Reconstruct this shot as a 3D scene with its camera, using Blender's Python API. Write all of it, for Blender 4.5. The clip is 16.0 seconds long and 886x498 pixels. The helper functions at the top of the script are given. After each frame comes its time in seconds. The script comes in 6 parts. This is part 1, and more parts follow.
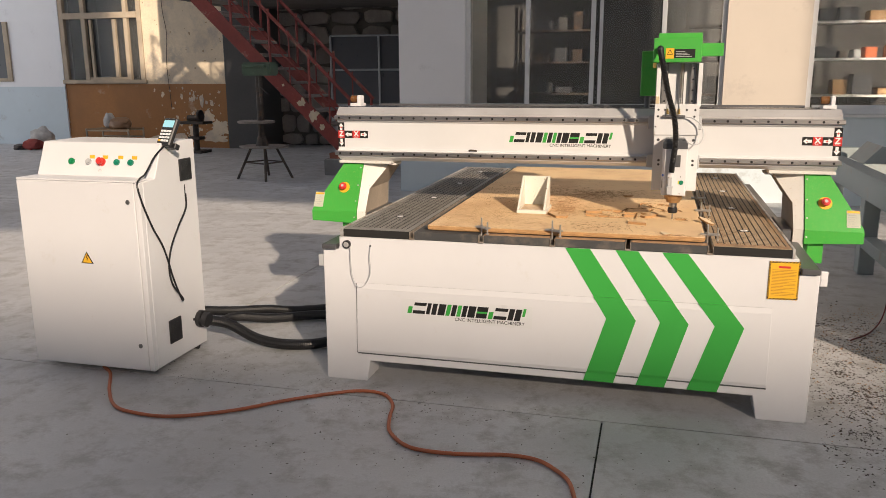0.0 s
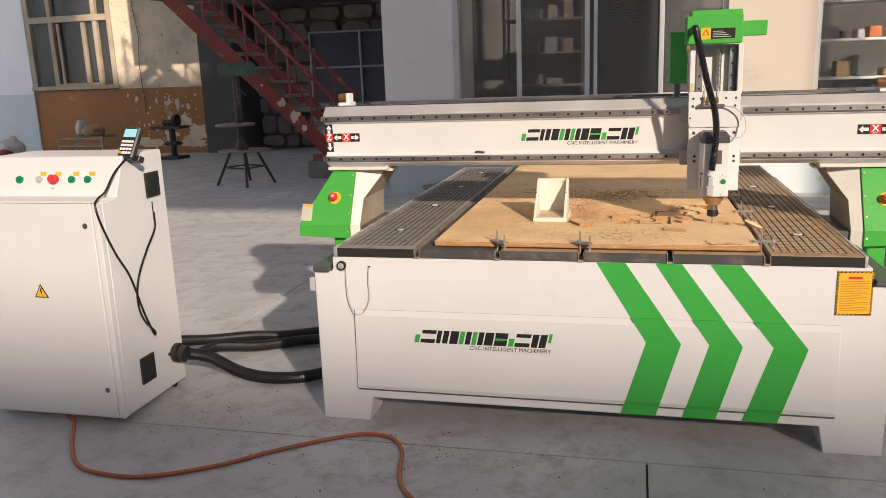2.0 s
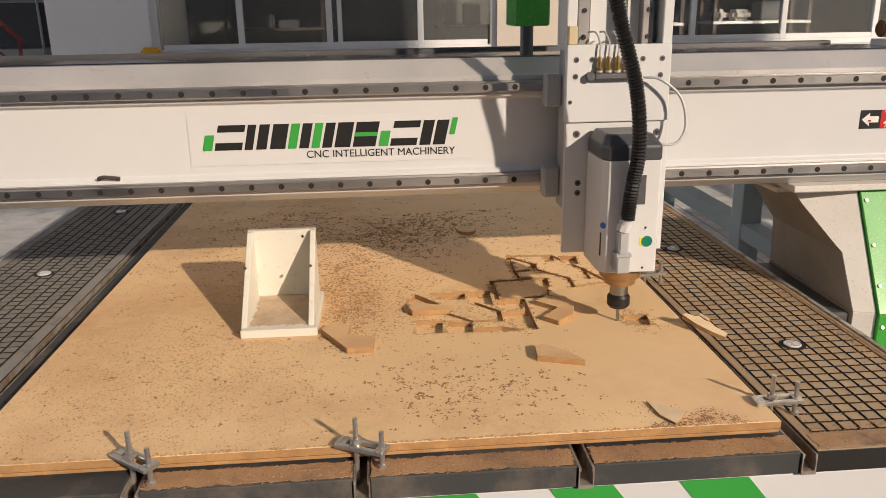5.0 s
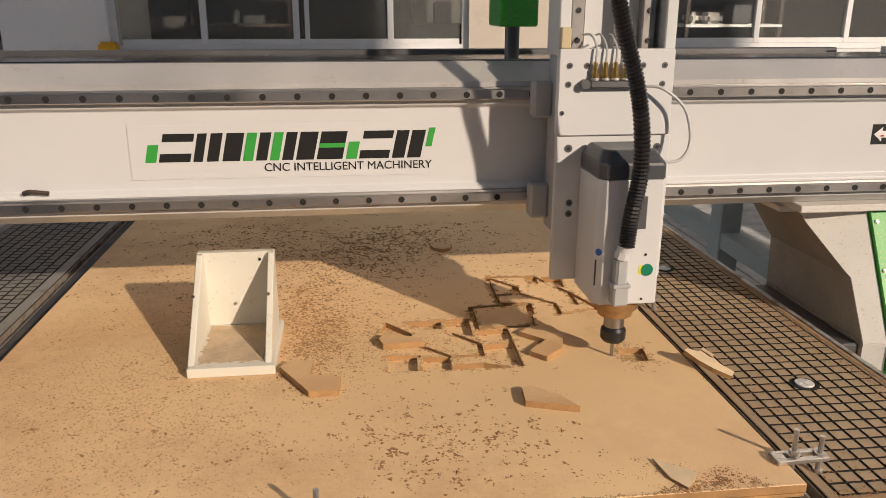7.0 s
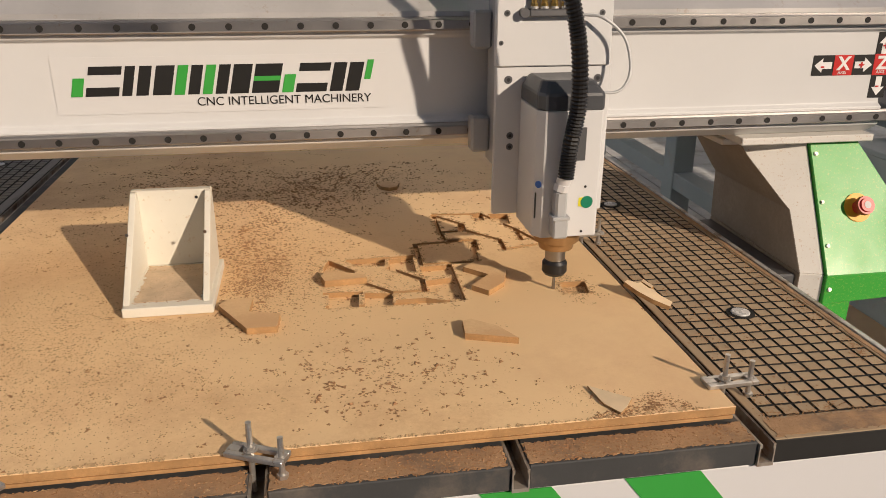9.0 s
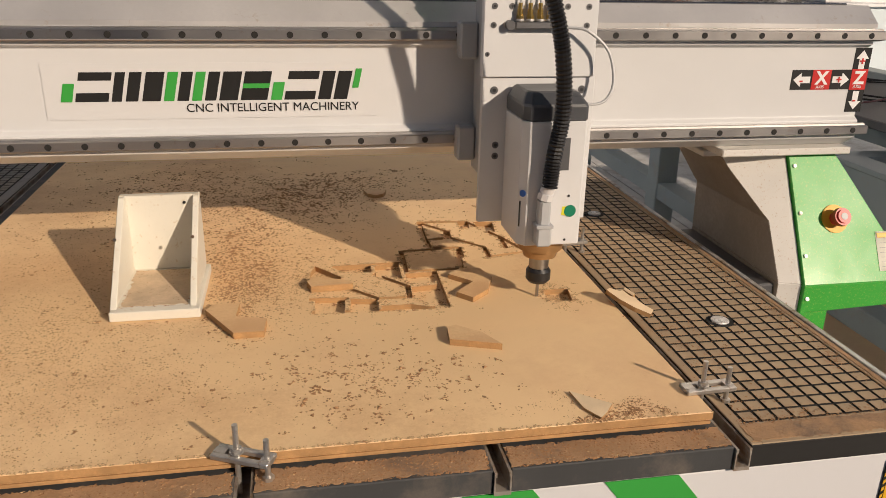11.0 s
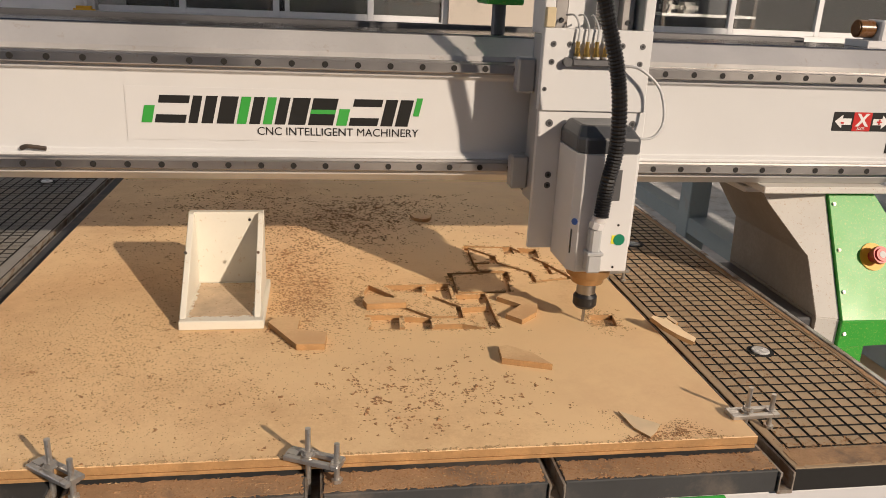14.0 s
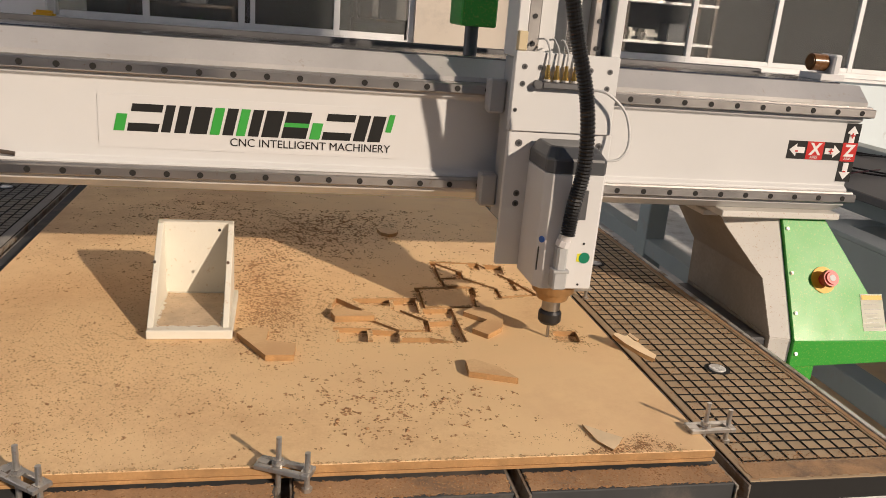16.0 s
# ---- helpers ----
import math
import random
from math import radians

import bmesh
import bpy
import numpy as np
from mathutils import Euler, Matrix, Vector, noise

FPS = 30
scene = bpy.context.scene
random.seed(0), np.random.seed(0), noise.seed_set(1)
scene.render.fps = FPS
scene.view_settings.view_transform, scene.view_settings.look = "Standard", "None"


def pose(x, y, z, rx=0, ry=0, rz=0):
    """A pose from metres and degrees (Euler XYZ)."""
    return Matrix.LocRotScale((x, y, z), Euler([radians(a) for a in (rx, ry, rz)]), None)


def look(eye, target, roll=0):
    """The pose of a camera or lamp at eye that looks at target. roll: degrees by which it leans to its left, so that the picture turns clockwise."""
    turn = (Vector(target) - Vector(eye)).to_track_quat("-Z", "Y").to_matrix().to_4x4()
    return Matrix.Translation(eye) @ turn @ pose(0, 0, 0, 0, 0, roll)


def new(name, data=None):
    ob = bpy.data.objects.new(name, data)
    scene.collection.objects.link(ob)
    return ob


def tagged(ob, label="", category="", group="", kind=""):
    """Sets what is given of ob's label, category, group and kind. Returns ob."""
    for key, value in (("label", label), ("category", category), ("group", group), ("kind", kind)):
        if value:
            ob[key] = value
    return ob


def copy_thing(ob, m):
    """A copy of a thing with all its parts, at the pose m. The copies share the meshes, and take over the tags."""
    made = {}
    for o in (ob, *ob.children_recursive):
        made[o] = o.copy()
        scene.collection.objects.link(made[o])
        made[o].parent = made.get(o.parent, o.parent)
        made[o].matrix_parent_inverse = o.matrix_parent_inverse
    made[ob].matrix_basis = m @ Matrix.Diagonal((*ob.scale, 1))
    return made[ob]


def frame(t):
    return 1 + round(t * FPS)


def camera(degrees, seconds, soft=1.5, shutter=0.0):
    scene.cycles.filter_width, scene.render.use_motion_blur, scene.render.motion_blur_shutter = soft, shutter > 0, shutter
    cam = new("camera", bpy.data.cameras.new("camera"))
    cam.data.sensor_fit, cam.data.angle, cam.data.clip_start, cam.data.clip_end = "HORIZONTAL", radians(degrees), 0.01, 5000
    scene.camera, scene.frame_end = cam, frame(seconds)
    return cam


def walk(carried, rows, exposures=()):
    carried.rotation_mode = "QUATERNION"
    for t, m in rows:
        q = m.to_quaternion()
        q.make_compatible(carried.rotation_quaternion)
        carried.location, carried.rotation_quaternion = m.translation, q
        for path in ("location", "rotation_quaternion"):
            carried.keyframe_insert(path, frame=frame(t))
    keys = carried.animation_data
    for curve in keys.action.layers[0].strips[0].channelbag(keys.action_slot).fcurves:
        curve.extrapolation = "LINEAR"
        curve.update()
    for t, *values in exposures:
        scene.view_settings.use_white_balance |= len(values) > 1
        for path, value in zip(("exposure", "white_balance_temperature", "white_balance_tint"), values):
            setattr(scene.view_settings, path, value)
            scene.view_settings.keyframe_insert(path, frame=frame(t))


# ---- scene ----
cam = camera(58.6, 16.0, soft=0.6)
PATH = [
    (0, (1.498, -3.389, 1.454), (0.993, -1.502, 1.022), -0.3),
    (0.5, (1.492, -3.385, 1.459), (0.989, -1.498, 1.028), -0.6),
    (1, (1.468, -3.344, 1.452), (0.964, -1.459, 1.015), -1.0),
    (1.5, (1.394, -3.183, 1.442), (0.887, -1.299, 1.004), -1.5),
    (2, (1.278, -2.934, 1.442), (0.809, -1.041, 0.998), -2.1),
    (2.5, (1.1, -2.68, 1.442), (0.811, -0.755, 0.98), -3.1),
    (3, (1.095, -2.236, 1.406), (1.019, -0.302, 0.901), -3.2),
    (3.5, (1.092, -1.879, 1.392), (1.157, 0.048, 0.86), -2.4),
    (4, (1.108, -1.508, 1.396), (1.276, 0.405, 0.837), -2.4),
    (4.5, (1.189, -1.216, 1.393), (1.35, 0.694, 0.819), -2.0),
    (5, (1.13, -0.977, 1.386), (1.281, 0.929, 0.799), -0.9),
    (5.2, (1.11, -0.897, 1.392), (1.266, 1.011, 0.814), -0.7),
    (7.3, (1.139, -0.795, 1.378), (1.387, 1.097, 0.779), 0.1),
    (7.5, (1.144, -0.794, 1.37), (1.402, 1.078, 0.715), 0.2),
    (8, (1.155, -0.793, 1.365), (1.436, 1.057, 0.658), 0.5),
    (8.5, (1.163, -0.794, 1.363), (1.465, 1.049, 0.648), 0.5),
    (9, (1.172, -0.796, 1.359), (1.49, 1.044, 0.641), 0.3),
    (11.5, (1.167, -0.818, 1.368), (1.537, 1.023, 0.679), 1.5),
    (12, (1.161, -0.819, 1.371), (1.55, 1.023, 0.694), 1.8),
    (12.5, (1.152, -0.818, 1.377), (1.545, 1.031, 0.724), 2.1),
    (13, (1.128, -0.835, 1.395), (1.471, 1.035, 0.775), 1.7),
    (13.5, (1.111, -0.86, 1.375), (1.413, 1.015, 0.75), 1.7),
    (14, (1.098, -0.869, 1.377), (1.404, 1.003, 0.742), 2.6),
    (14.5, (1.094, -0.865, 1.379), (1.407, 1.01, 0.757), 3.2),
    (15, (1.104, -0.864, 1.378), (1.443, 1.01, 0.768), 3.3),
    (15.5, (1.096, -0.871, 1.38), (1.471, 0.998, 0.777), 3.6),
    (16, (1.073, -0.89, 1.38), (1.483, 0.977, 0.792), 4.8),
]
walk(cam, [(t, look(eye, target, roll)) for t, eye, target, roll in PATH], exposures=[(0, 0.13, 6150, 12), (3, 0.09, 5950, 12), (4, -0.04, 6000, 12), (7, -0.28, 6100, 12), (16, -0.23, 6100, 12)])

# ---- world, sun ----
SUN = Vector((0.54, -0.742, 0.396)).normalized()
world = bpy.data.worlds.new("world")
scene.world = world
world.use_nodes = True
wn = world.node_tree.nodes
sky = wn.new("ShaderNodeTexSky")
sky.sky_type = "NISHITA"
sky.sun_disc = False
sky.sun_elevation = radians(23.3)
sky.sun_rotation = radians(144)
sky.air_density, sky.dust_density = 1.0, 2.0
wn["Background"].inputs["Strength"].default_value = 0.067
world.node_tree.links.new(sky.outputs["Color"], wn["Background"].inputs["Color"])
sun_data = bpy.data.lights.new("sun", "SUN")
sun_data.energy = 5.0
sun_data.angle = radians(1.1)
sun_data.color = (1.0, 0.80, 0.585)
sun = new("sun", sun_data)
sun.matrix_world = look(tuple(SUN * 30), (0, 0, 0))

# fill lamp added out of view on the left to brighten the back walls
fill_data = bpy.data.lights.new("side_fill_lamp", "AREA")
fill_data.shape, fill_data.size, fill_data.size_y = "RECTANGLE", 8.7, 9.3
fill_data.energy = 255
fill_data.color = (1.0, 0.97, 0.93)
gate = new("side_fill_lamp", fill_data)
gate.matrix_world = look((-16.02, 6.45, 4.75), (0, 6.45, 4.75))

# ---- helpers of this scene ----
WORLD = {}


def thing(name, loc, label, category, group="", kind=""):
    ob = new(name)
    ob.location = loc
    ob.empty_display_size = 0.1
    WORLD[ob.name] = Matrix.Translation(loc)
    return tagged(ob, label, category, group, kind)


def mesh_ob(name, bm, material, smooth=False):
    me = bpy.data.meshes.new(name)
    bmesh.ops.recalc_face_normals(bm, faces=bm.faces)
    if smooth:
        for f in bm.faces:
            f.smooth = True
    bm.to_mesh(me)
    bm.free()
    for m in (material if isinstance(material, (list, tuple)) else [material]):
        me.materials.append(m)
    if smooth:
        me.set_sharp_from_angle(angle=radians(40))
    return new(name, me)


def part(name, bm, material, parent, label="", smooth=False):
    ob = mesh_ob(name, bm, material, smooth)
    ob.parent = parent
    ob.matrix_parent_inverse = WORLD.get(parent.name, Matrix()).inverted()
    if label:
        ob["label"] = label
    return ob


def piece(name, me, loc, parent, turn=0.0):
    ob = new(name, me)
    ob.parent = parent
    ob.matrix_parent_inverse = WORLD.get(parent.name, Matrix()).inverted()
    ob.location = loc
    ob.rotation_euler = (0, 0, turn)
    return ob


def single(name, bm, material, label, category, group="", kind="", smooth=False):
    return tagged(mesh_ob(name, bm, material, smooth), label, category, group, kind)


def bevel(bm, w, seg=1):
    if w > 0:
        bmesh.ops.bevel(bm, geom=bm.edges[:], offset=w, segments=seg, affect="EDGES", clamp_overlap=True)
    return bm


def join(*bms):
    out = bms[0]
    for b in bms[1:]:
        me = bpy.data.meshes.new("tmp")
        b.to_mesh(me)
        out.from_mesh(me)
        b.free()
        bpy.data.meshes.remove(me)
    return out


def box(x0, x1, y0, y1, z0, z1, w=0.0, seg=1):
    bm = bmesh.new()
    bmesh.ops.create_cube(bm, size=1)
    bmesh.ops.scale(bm, vec=(x1 - x0, y1 - y0, z1 - z0), verts=bm.verts)
    bmesh.ops.translate(bm, vec=((x0 + x1) / 2, (y0 + y1) / 2, (z0 + z1) / 2), verts=bm.verts)
    return bevel(bm, w, seg)


def prism_xz(pts, y0, y1, w=0.0):
    """A flat outline in x and z, given depth along y; y0 may be a function of x and z."""
    bm = bmesh.new()
    front = [bm.verts.new((x, y0(x, z) if callable(y0) else y0, z)) for x, z in pts]
    back = [bm.verts.new((x, y1, z)) for x, z in pts]
    n = len(pts)
    bm.faces.new(front)
    bm.faces.new(back[::-1])
    for i in range(n):
        bm.faces.new((front[i], front[(i + 1) % n], back[(i + 1) % n], back[i]))
    bmesh.ops.recalc_face_normals(bm, faces=bm.faces)
    return bevel(bm, w)


def prism_xy(pts, z0, z1, w=0.0):
    bm = bmesh.new()
    low = [bm.verts.new((x, y, z0)) for x, y in pts]
    top = [bm.verts.new((x, y, z1)) for x, y in pts]
    n = len(pts)
    bm.faces.new(low[::-1])
    bm.faces.new(top)
    for i in range(n):
        bm.faces.new((low[i], low[(i + 1) % n], top[(i + 1) % n], top[i]))
    bmesh.ops.recalc_face_normals(bm, faces=bm.faces)
    return bevel(bm, w)


def prism_yz(pts, x0, x1, w=0.0):
    bm = prism_xy(pts, x0, x1, w)
    bmesh.ops.transform(bm, matrix=Matrix(((0, 0, 1, 0), (1, 0, 0, 0), (0, 1, 0, 0), (0, 0, 0, 1))), verts=bm.verts)
    return bm


def rod(a, b, r, r2=None, n=14, w=0.0):
    """A round bar from a to b."""
    a, b = Vector(a), Vector(b)
    bm = bmesh.new()
    bmesh.ops.create_cone(bm, cap_ends=True, segments=n, radius1=r, radius2=r if r2 is None else r2, depth=(b - a).length)
    if w:
        caps = [e for e in bm.edges if sum(len(f.verts) > 4 for f in e.link_faces) == 1]
        bmesh.ops.bevel(bm, geom=caps, offset=w, segments=2, affect="EDGES")
    m = Matrix.Translation((a + b) / 2) @ (b - a).to_track_quat("Z", "Y").to_matrix().to_4x4()
    bmesh.ops.transform(bm, matrix=m, verts=bm.verts)
    return bm


def smooth_path(pts, steps=8):
    """A Catmull-Rom line through the points."""
    pts = [Vector(p) for p in pts]
    ext = [2 * pts[0] - pts[1]] + pts + [2 * pts[-1] - pts[-2]]
    out = []
    for i in range(1, len(ext) - 2):
        p0, p1, p2, p3 = ext[i - 1:i + 3]
        for k in range(steps):
            t = k / steps
            out.append(0.5 * (2 * p1 + (p2 - p0) * t + (2 * p0 - 5 * p1 + 4 * p2 - p3) * t * t + (3 * p1 - p0 - 3 * p2 + p3) * t ** 3))
    out.append(pts[-1])
    return out


def tube(pts, r, n=10, ribs=0.0, pitch=0.0):
    """A hose along a line; ribs: how far its rings stand out, pitch: their distance."""
    line = [Vector(p) for p in pts]
    if ribs:
        fine, gap = [line[0]], pitch / 2
        for a, b in zip(line, line[1:]):
            d = (b - a).length
            k = max(1, int(round(d / gap)))
            fine += [a.lerp(b, (j + 1) / k) for j in range(k)]
        line = fine
    bm = bmesh.new()
    rings = []
    side = None
    for i, p in enumerate(line):
        d = (line[min(i + 1, len(line) - 1)] - line[max(i - 1, 0)]).normalized()
        if side is None:
            side = d.orthogonal().normalized()
        side = (side - d * side.dot(d)).normalized()
        up = d.cross(side)
        rr = r + (ribs if i % 2 else 0)
        rings.append([bm.verts.new(p + rr * (math.cos(a) * side + math.sin(a) * up)) for a in (2 * math.pi * j / n for j in range(n))])
    for u, v in zip(rings, rings[1:]):
        for j in range(n):
            bm.faces.new((u[j], u[(j + 1) % n], v[(j + 1) % n], v[j]))
    bm.faces.new(rings[0][::-1])
    bm.faces.new(rings[-1])
    return bm


def words(text, size, x, y, z, material, parent, name="lettering", right=False, squeeze=1.0, bold=0.0):
    """Flat letters that face the front (-y), left end or right end at x."""
    cu = bpy.data.curves.new("tmp_text", "FONT")
    cu.body, cu.size, cu.extrude, cu.offset = text, size, 0.0004, bold
    cu.align_x = "RIGHT" if right else "LEFT"
    ob = new("tmp_text", cu)
    me = bpy.data.meshes.new_from_object(ob.evaluated_get(bpy.context.evaluated_depsgraph_get()))
    bpy.data.objects.remove(ob)
    me.transform(Matrix.Translation((x, y, z)) @ Matrix.Rotation(radians(90), 4, "X") @ Matrix.Diagonal((squeeze, 1, 1, 1)))
    me.materials.clear()
    me.materials.append(material)
    me.name = name
    t = new(name, me)
    t.parent = parent
    t.matrix_parent_inverse = WORLD.get(parent.name, Matrix()).inverted()
    return t


# ---- materials ----
def mat(name, col, rough=0.5, metal=0.0, var=0.15, scale=3.0, fine=60.0, bump=0.08, dirt=None, dirt_amount=0.0, dirt_scale=4.0, each=0.0, coat=0.0):
    m = bpy.data.materials.new(name)
    m.use_nodes = True
    nt = m.node_tree
    n, l = nt.nodes, nt.links
    bsdf = n["Principled BSDF"]
    tc = n.new("ShaderNodeTexCoord")

    def noise_tex(s, detail=6.0, rough_=0.6):
        t = n.new("ShaderNodeTexNoise")
        t.inputs["Scale"].default_value = s
        t.inputs["Detail"].default_value = detail
        t.inputs["Roughness"].default_value = rough_
        l.new(tc.outputs["Object"], t.inputs["Vector"])
        return t

    def mix(kind, fac, a, b):
        x = n.new("ShaderNodeMix")
        x.data_type, x.blend_type = "RGBA", kind
        for sock, v in ((x.inputs[0], fac), (x.inputs[6], a), (x.inputs[7], b)):
            if hasattr(v, "is_linked"):
                l.new(v, sock)
            else:
                sock.default_value = v
        return x.outputs[2]

    def ramp(src, lo, hi, v0=0.0, v1=1.0):
        r = n.new("ShaderNodeMapRange")
        for key, v in (("From Min", lo), ("From Max", hi), ("To Min", v0), ("To Max", v1)):
            r.inputs[key].default_value = v
        l.new(src, r.inputs["Value"])
        return r.outputs["Result"]

    big, small = noise_tex(scale), noise_tex(fine, 4.0, 0.7)
    c = mix("MIX", ramp(big.outputs["Fac"], 0.3, 0.7), (*[v * (1 - var) for v in col], 1), (*[min(1, v * (1 + var)) for v in col], 1))
    c = mix("MIX", ramp(small.outputs["Fac"], 0.35, 0.65, 0.0, min(1, var * 2)), c, (*[v * (1 - var) for v in col], 1))
    if each:
        info = n.new("ShaderNodeObjectInfo")
        c = mix("MIX", ramp(info.outputs["Random"], 0, 1, 0, each), c, (*[v * 0.35 for v in col], 1))
    r_out = ramp(big.outputs["Fac"], 0.3, 0.7, max(0.02, rough - 0.08), min(1, rough + 0.08))
    if dirt:
        d = noise_tex(dirt_scale, 10.0, 0.72)
        f = ramp(d.outputs["Fac"], 0.62 - dirt_amount * 0.35, 0.72 - dirt_amount * 0.2)
        c = mix("MIX", f, c, (*dirt, 1))
    l.new(c, bsdf.inputs["Base Color"])
    l.new(r_out, bsdf.inputs["Roughness"])
    bsdf.inputs["Metallic"].default_value = metal
    bsdf.inputs["Coat Weight"].default_value = coat
    if bump:
        b = n.new("ShaderNodeBump")
        b.inputs["Strength"].default_value = bump
        b.inputs["Distance"].default_value = 0.004
        l.new(small.outputs["Fac"], b.inputs["Height"])
        l.new(b.outputs["Normal"], bsdf.inputs["Normal"])
    return m


def glow(name, col, strength):
    m = bpy.data.materials.new(name)
    m.use_nodes = True
    e = m.node_tree.nodes["Principled BSDF"]
    e.inputs["Base Color"].default_value = (*col, 1)
    e.inputs["Emission Color"].default_value = (*col, 1)
    e.inputs["Emission Strength"].default_value = strength
    return m


def glass(name, tint, rough=0.02):
    m = bpy.data.materials.new(name)
    m.use_nodes = True
    b = m.node_tree.nodes["Principled BSDF"]
    b.inputs["Base Color"].default_value = (*tint, 1)
    b.inputs["Transmission Weight"].default_value = 0.95
    b.inputs["Roughness"].default_value = rough
    b.inputs["IOR"].default_value = 1.25
    return m


CONCRETE = mat("concrete", (0.53, 0.53, 0.535), 0.6, var=0.22, scale=1.4, fine=90, bump=0.5, dirt=(0.36, 0.35, 0.34), dirt_amount=0.42, dirt_scale=5.5)
JOINT = mat("joint_dirt", (0.05, 0.05, 0.048), 0.9, var=0.2)
WHITE_PAINT = mat("white_powder_coat", (0.66, 0.66, 0.675), 0.38, var=0.025, scale=2, fine=300, bump=0.05, dirt=(0.62, 0.61, 0.60), dirt_amount=0.05, dirt_scale=6)
CREAM_PAINT = mat("off_white_paint", (0.65, 0.655, 0.66), 0.36, var=0.035, scale=2.5, fine=240, bump=0.05)
BRACKET_PAINT = mat("cream_bracket_paint", (0.73, 0.70, 0.61), 0.45, var=0.05, scale=9, fine=160, bump=0.08, dirt=(0.55, 0.42, 0.27), dirt_amount=0.08, dirt_scale=60)
DUSTY_WHITE = mat("dusty_white_paint", (0.68, 0.66, 0.62), 0.42, var=0.06, scale=5, fine=200, bump=0.06, dirt=(0.44, 0.29, 0.17), dirt_amount=0.12, dirt_scale=170)
# yellowish specks are dust with its golden sun glare put into the colour
GREEN = mat("green_paint", (0.05, 0.36, 0.045), 0.38, var=0.06, scale=4, fine=260, bump=0.05, dirt=(0.25, 0.41, 0.085), dirt_amount=0.25, dirt_scale=210)
GREEN_DECAL = mat("green_film", (0.045, 0.34, 0.05), 0.42, var=0.04, scale=3, fine=150, bump=0.02)
STEEL = mat("ground_steel", (0.43, 0.41, 0.395), 0.40, 1.0, var=0.12, scale=6, fine=150, bump=0.06, dirt=(0.33, 0.25, 0.18), dirt_amount=0.08, dirt_scale=40)
BEAM_STEEL = mat("planed_steel_top", (0.42, 0.405, 0.395), 0.20, 1.0, var=0.14, scale=5, fine=140, bump=0.05, dirt=(0.30, 0.24, 0.20), dirt_amount=0.12, dirt_scale=22)
LEDGE_STEEL = mat("brushed_steel_ledge", (0.68, 0.66, 0.645), 0.36, 0.5, var=0.1, scale=4, fine=160, bump=0.05, dirt=(0.55, 0.48, 0.42), dirt_amount=0.05, dirt_scale=30)
# inner leg side: dusty paint with its shade put into the colour
LEG_SHADE_SIDE = mat("shaded_dusty_leg_side", (0.30, 0.25, 0.195), 0.8, 0.0, var=0.25, scale=6, fine=120, bump=0.1)
SLOT_ALU = mat("dusty_slot_aluminium", (0.40, 0.365, 0.32), 0.55, 0.4, var=0.15, scale=9, fine=150, bump=0.08, dirt=(0.24, 0.165, 0.105), dirt_amount=0.55, dirt_scale=24)
DARK_STEEL = mat("dark_steel", (0.13, 0.13, 0.135), 0.42, 0.5, var=0.15, scale=5, fine=120, bump=0.06)
ALU = mat("aluminium", (0.62, 0.61, 0.59), 0.46, 0.55, var=0.1, scale=6, fine=150, bump=0.05, dirt=(0.32, 0.235, 0.16), dirt_amount=0.4, dirt_scale=18)
BLACK = mat("black_plastic", (0.018, 0.018, 0.02), 0.45, var=0.15, fine=120, bump=0.06)
RUBBER = mat("black_hose", (0.008, 0.008, 0.009), 0.36, var=0.2, fine=90, bump=0.05)
BLACK_FILM = mat("black_film", (0.006, 0.006, 0.006), 0.75, var=0.05, bump=0.0)
WHITE_FILM = mat("white_film", (0.8, 0.8, 0.8), 0.5, var=0.03, bump=0.0)
LABEL_PAPER = mat("label_paper", (0.86, 0.84, 0.74), 0.4, var=0.04, scale=20, bump=0.0)
CLEAR_FILM = mat("sticker_backing", (0.652, 0.655, 0.66), 0.33, var=0.02, bump=0.0)
RED = mat("red_plastic", (0.55, 0.035, 0.03), 0.35, var=0.06, fine=90, bump=0.02)
YELLOW = mat("yellow_sticker", (0.75, 0.42, 0.02), 0.45, var=0.06, fine=90, bump=0.02)
SLAB = mat("dusty_phenolic_bed", (0.052, 0.053, 0.054), 0.7, var=0.2, scale=5, fine=80, bump=0.12, dirt=(0.14, 0.118, 0.098), dirt_amount=0.28, dirt_scale=5)
CLAMP_STEEL = mat("zinc_steel", (0.55, 0.53, 0.50), 0.34, 0.8, var=0.15, scale=30, fine=150, bump=0.06, dirt=(0.3, 0.22, 0.15), dirt_amount=0.2, dirt_scale=60)
DUST_BED = mat("sawdust_film", (0.45, 0.275, 0.145), 0.9, var=0.25, scale=14, fine=240, bump=0.5, dirt=(0.22, 0.15, 0.10), dirt_amount=0.35, dirt_scale=9)
DUST_PALE = mat("pale_dust_film", (0.60, 0.46, 0.31), 0.9, var=0.2, scale=30, fine=260, bump=0.4)
CELL = mat("dusty_bed_cell", (0.46, 0.345, 0.22), 0.85, var=0.15, scale=6, fine=90, bump=0.12, dirt=(0.44, 0.295, 0.165), dirt_amount=0.36, dirt_scale=4, each=0.24)
CELL_GREY = mat("grey_bed_cell", (0.25, 0.238, 0.215), 0.75, var=0.15, scale=6, fine=90, bump=0.12, dirt=(0.25, 0.215, 0.17), dirt_amount=0.3, dirt_scale=3, each=0.25)
BORDER_GREY = mat("grey_bed_border", (0.26, 0.25, 0.23), 0.75, var=0.15, scale=6, fine=90, bump=0.12, dirt=(0.12, 0.11, 0.10), dirt_amount=0.25, dirt_scale=9)
GROOVE = mat("groove_black", (0.014, 0.013, 0.012), 0.8, var=0.2)
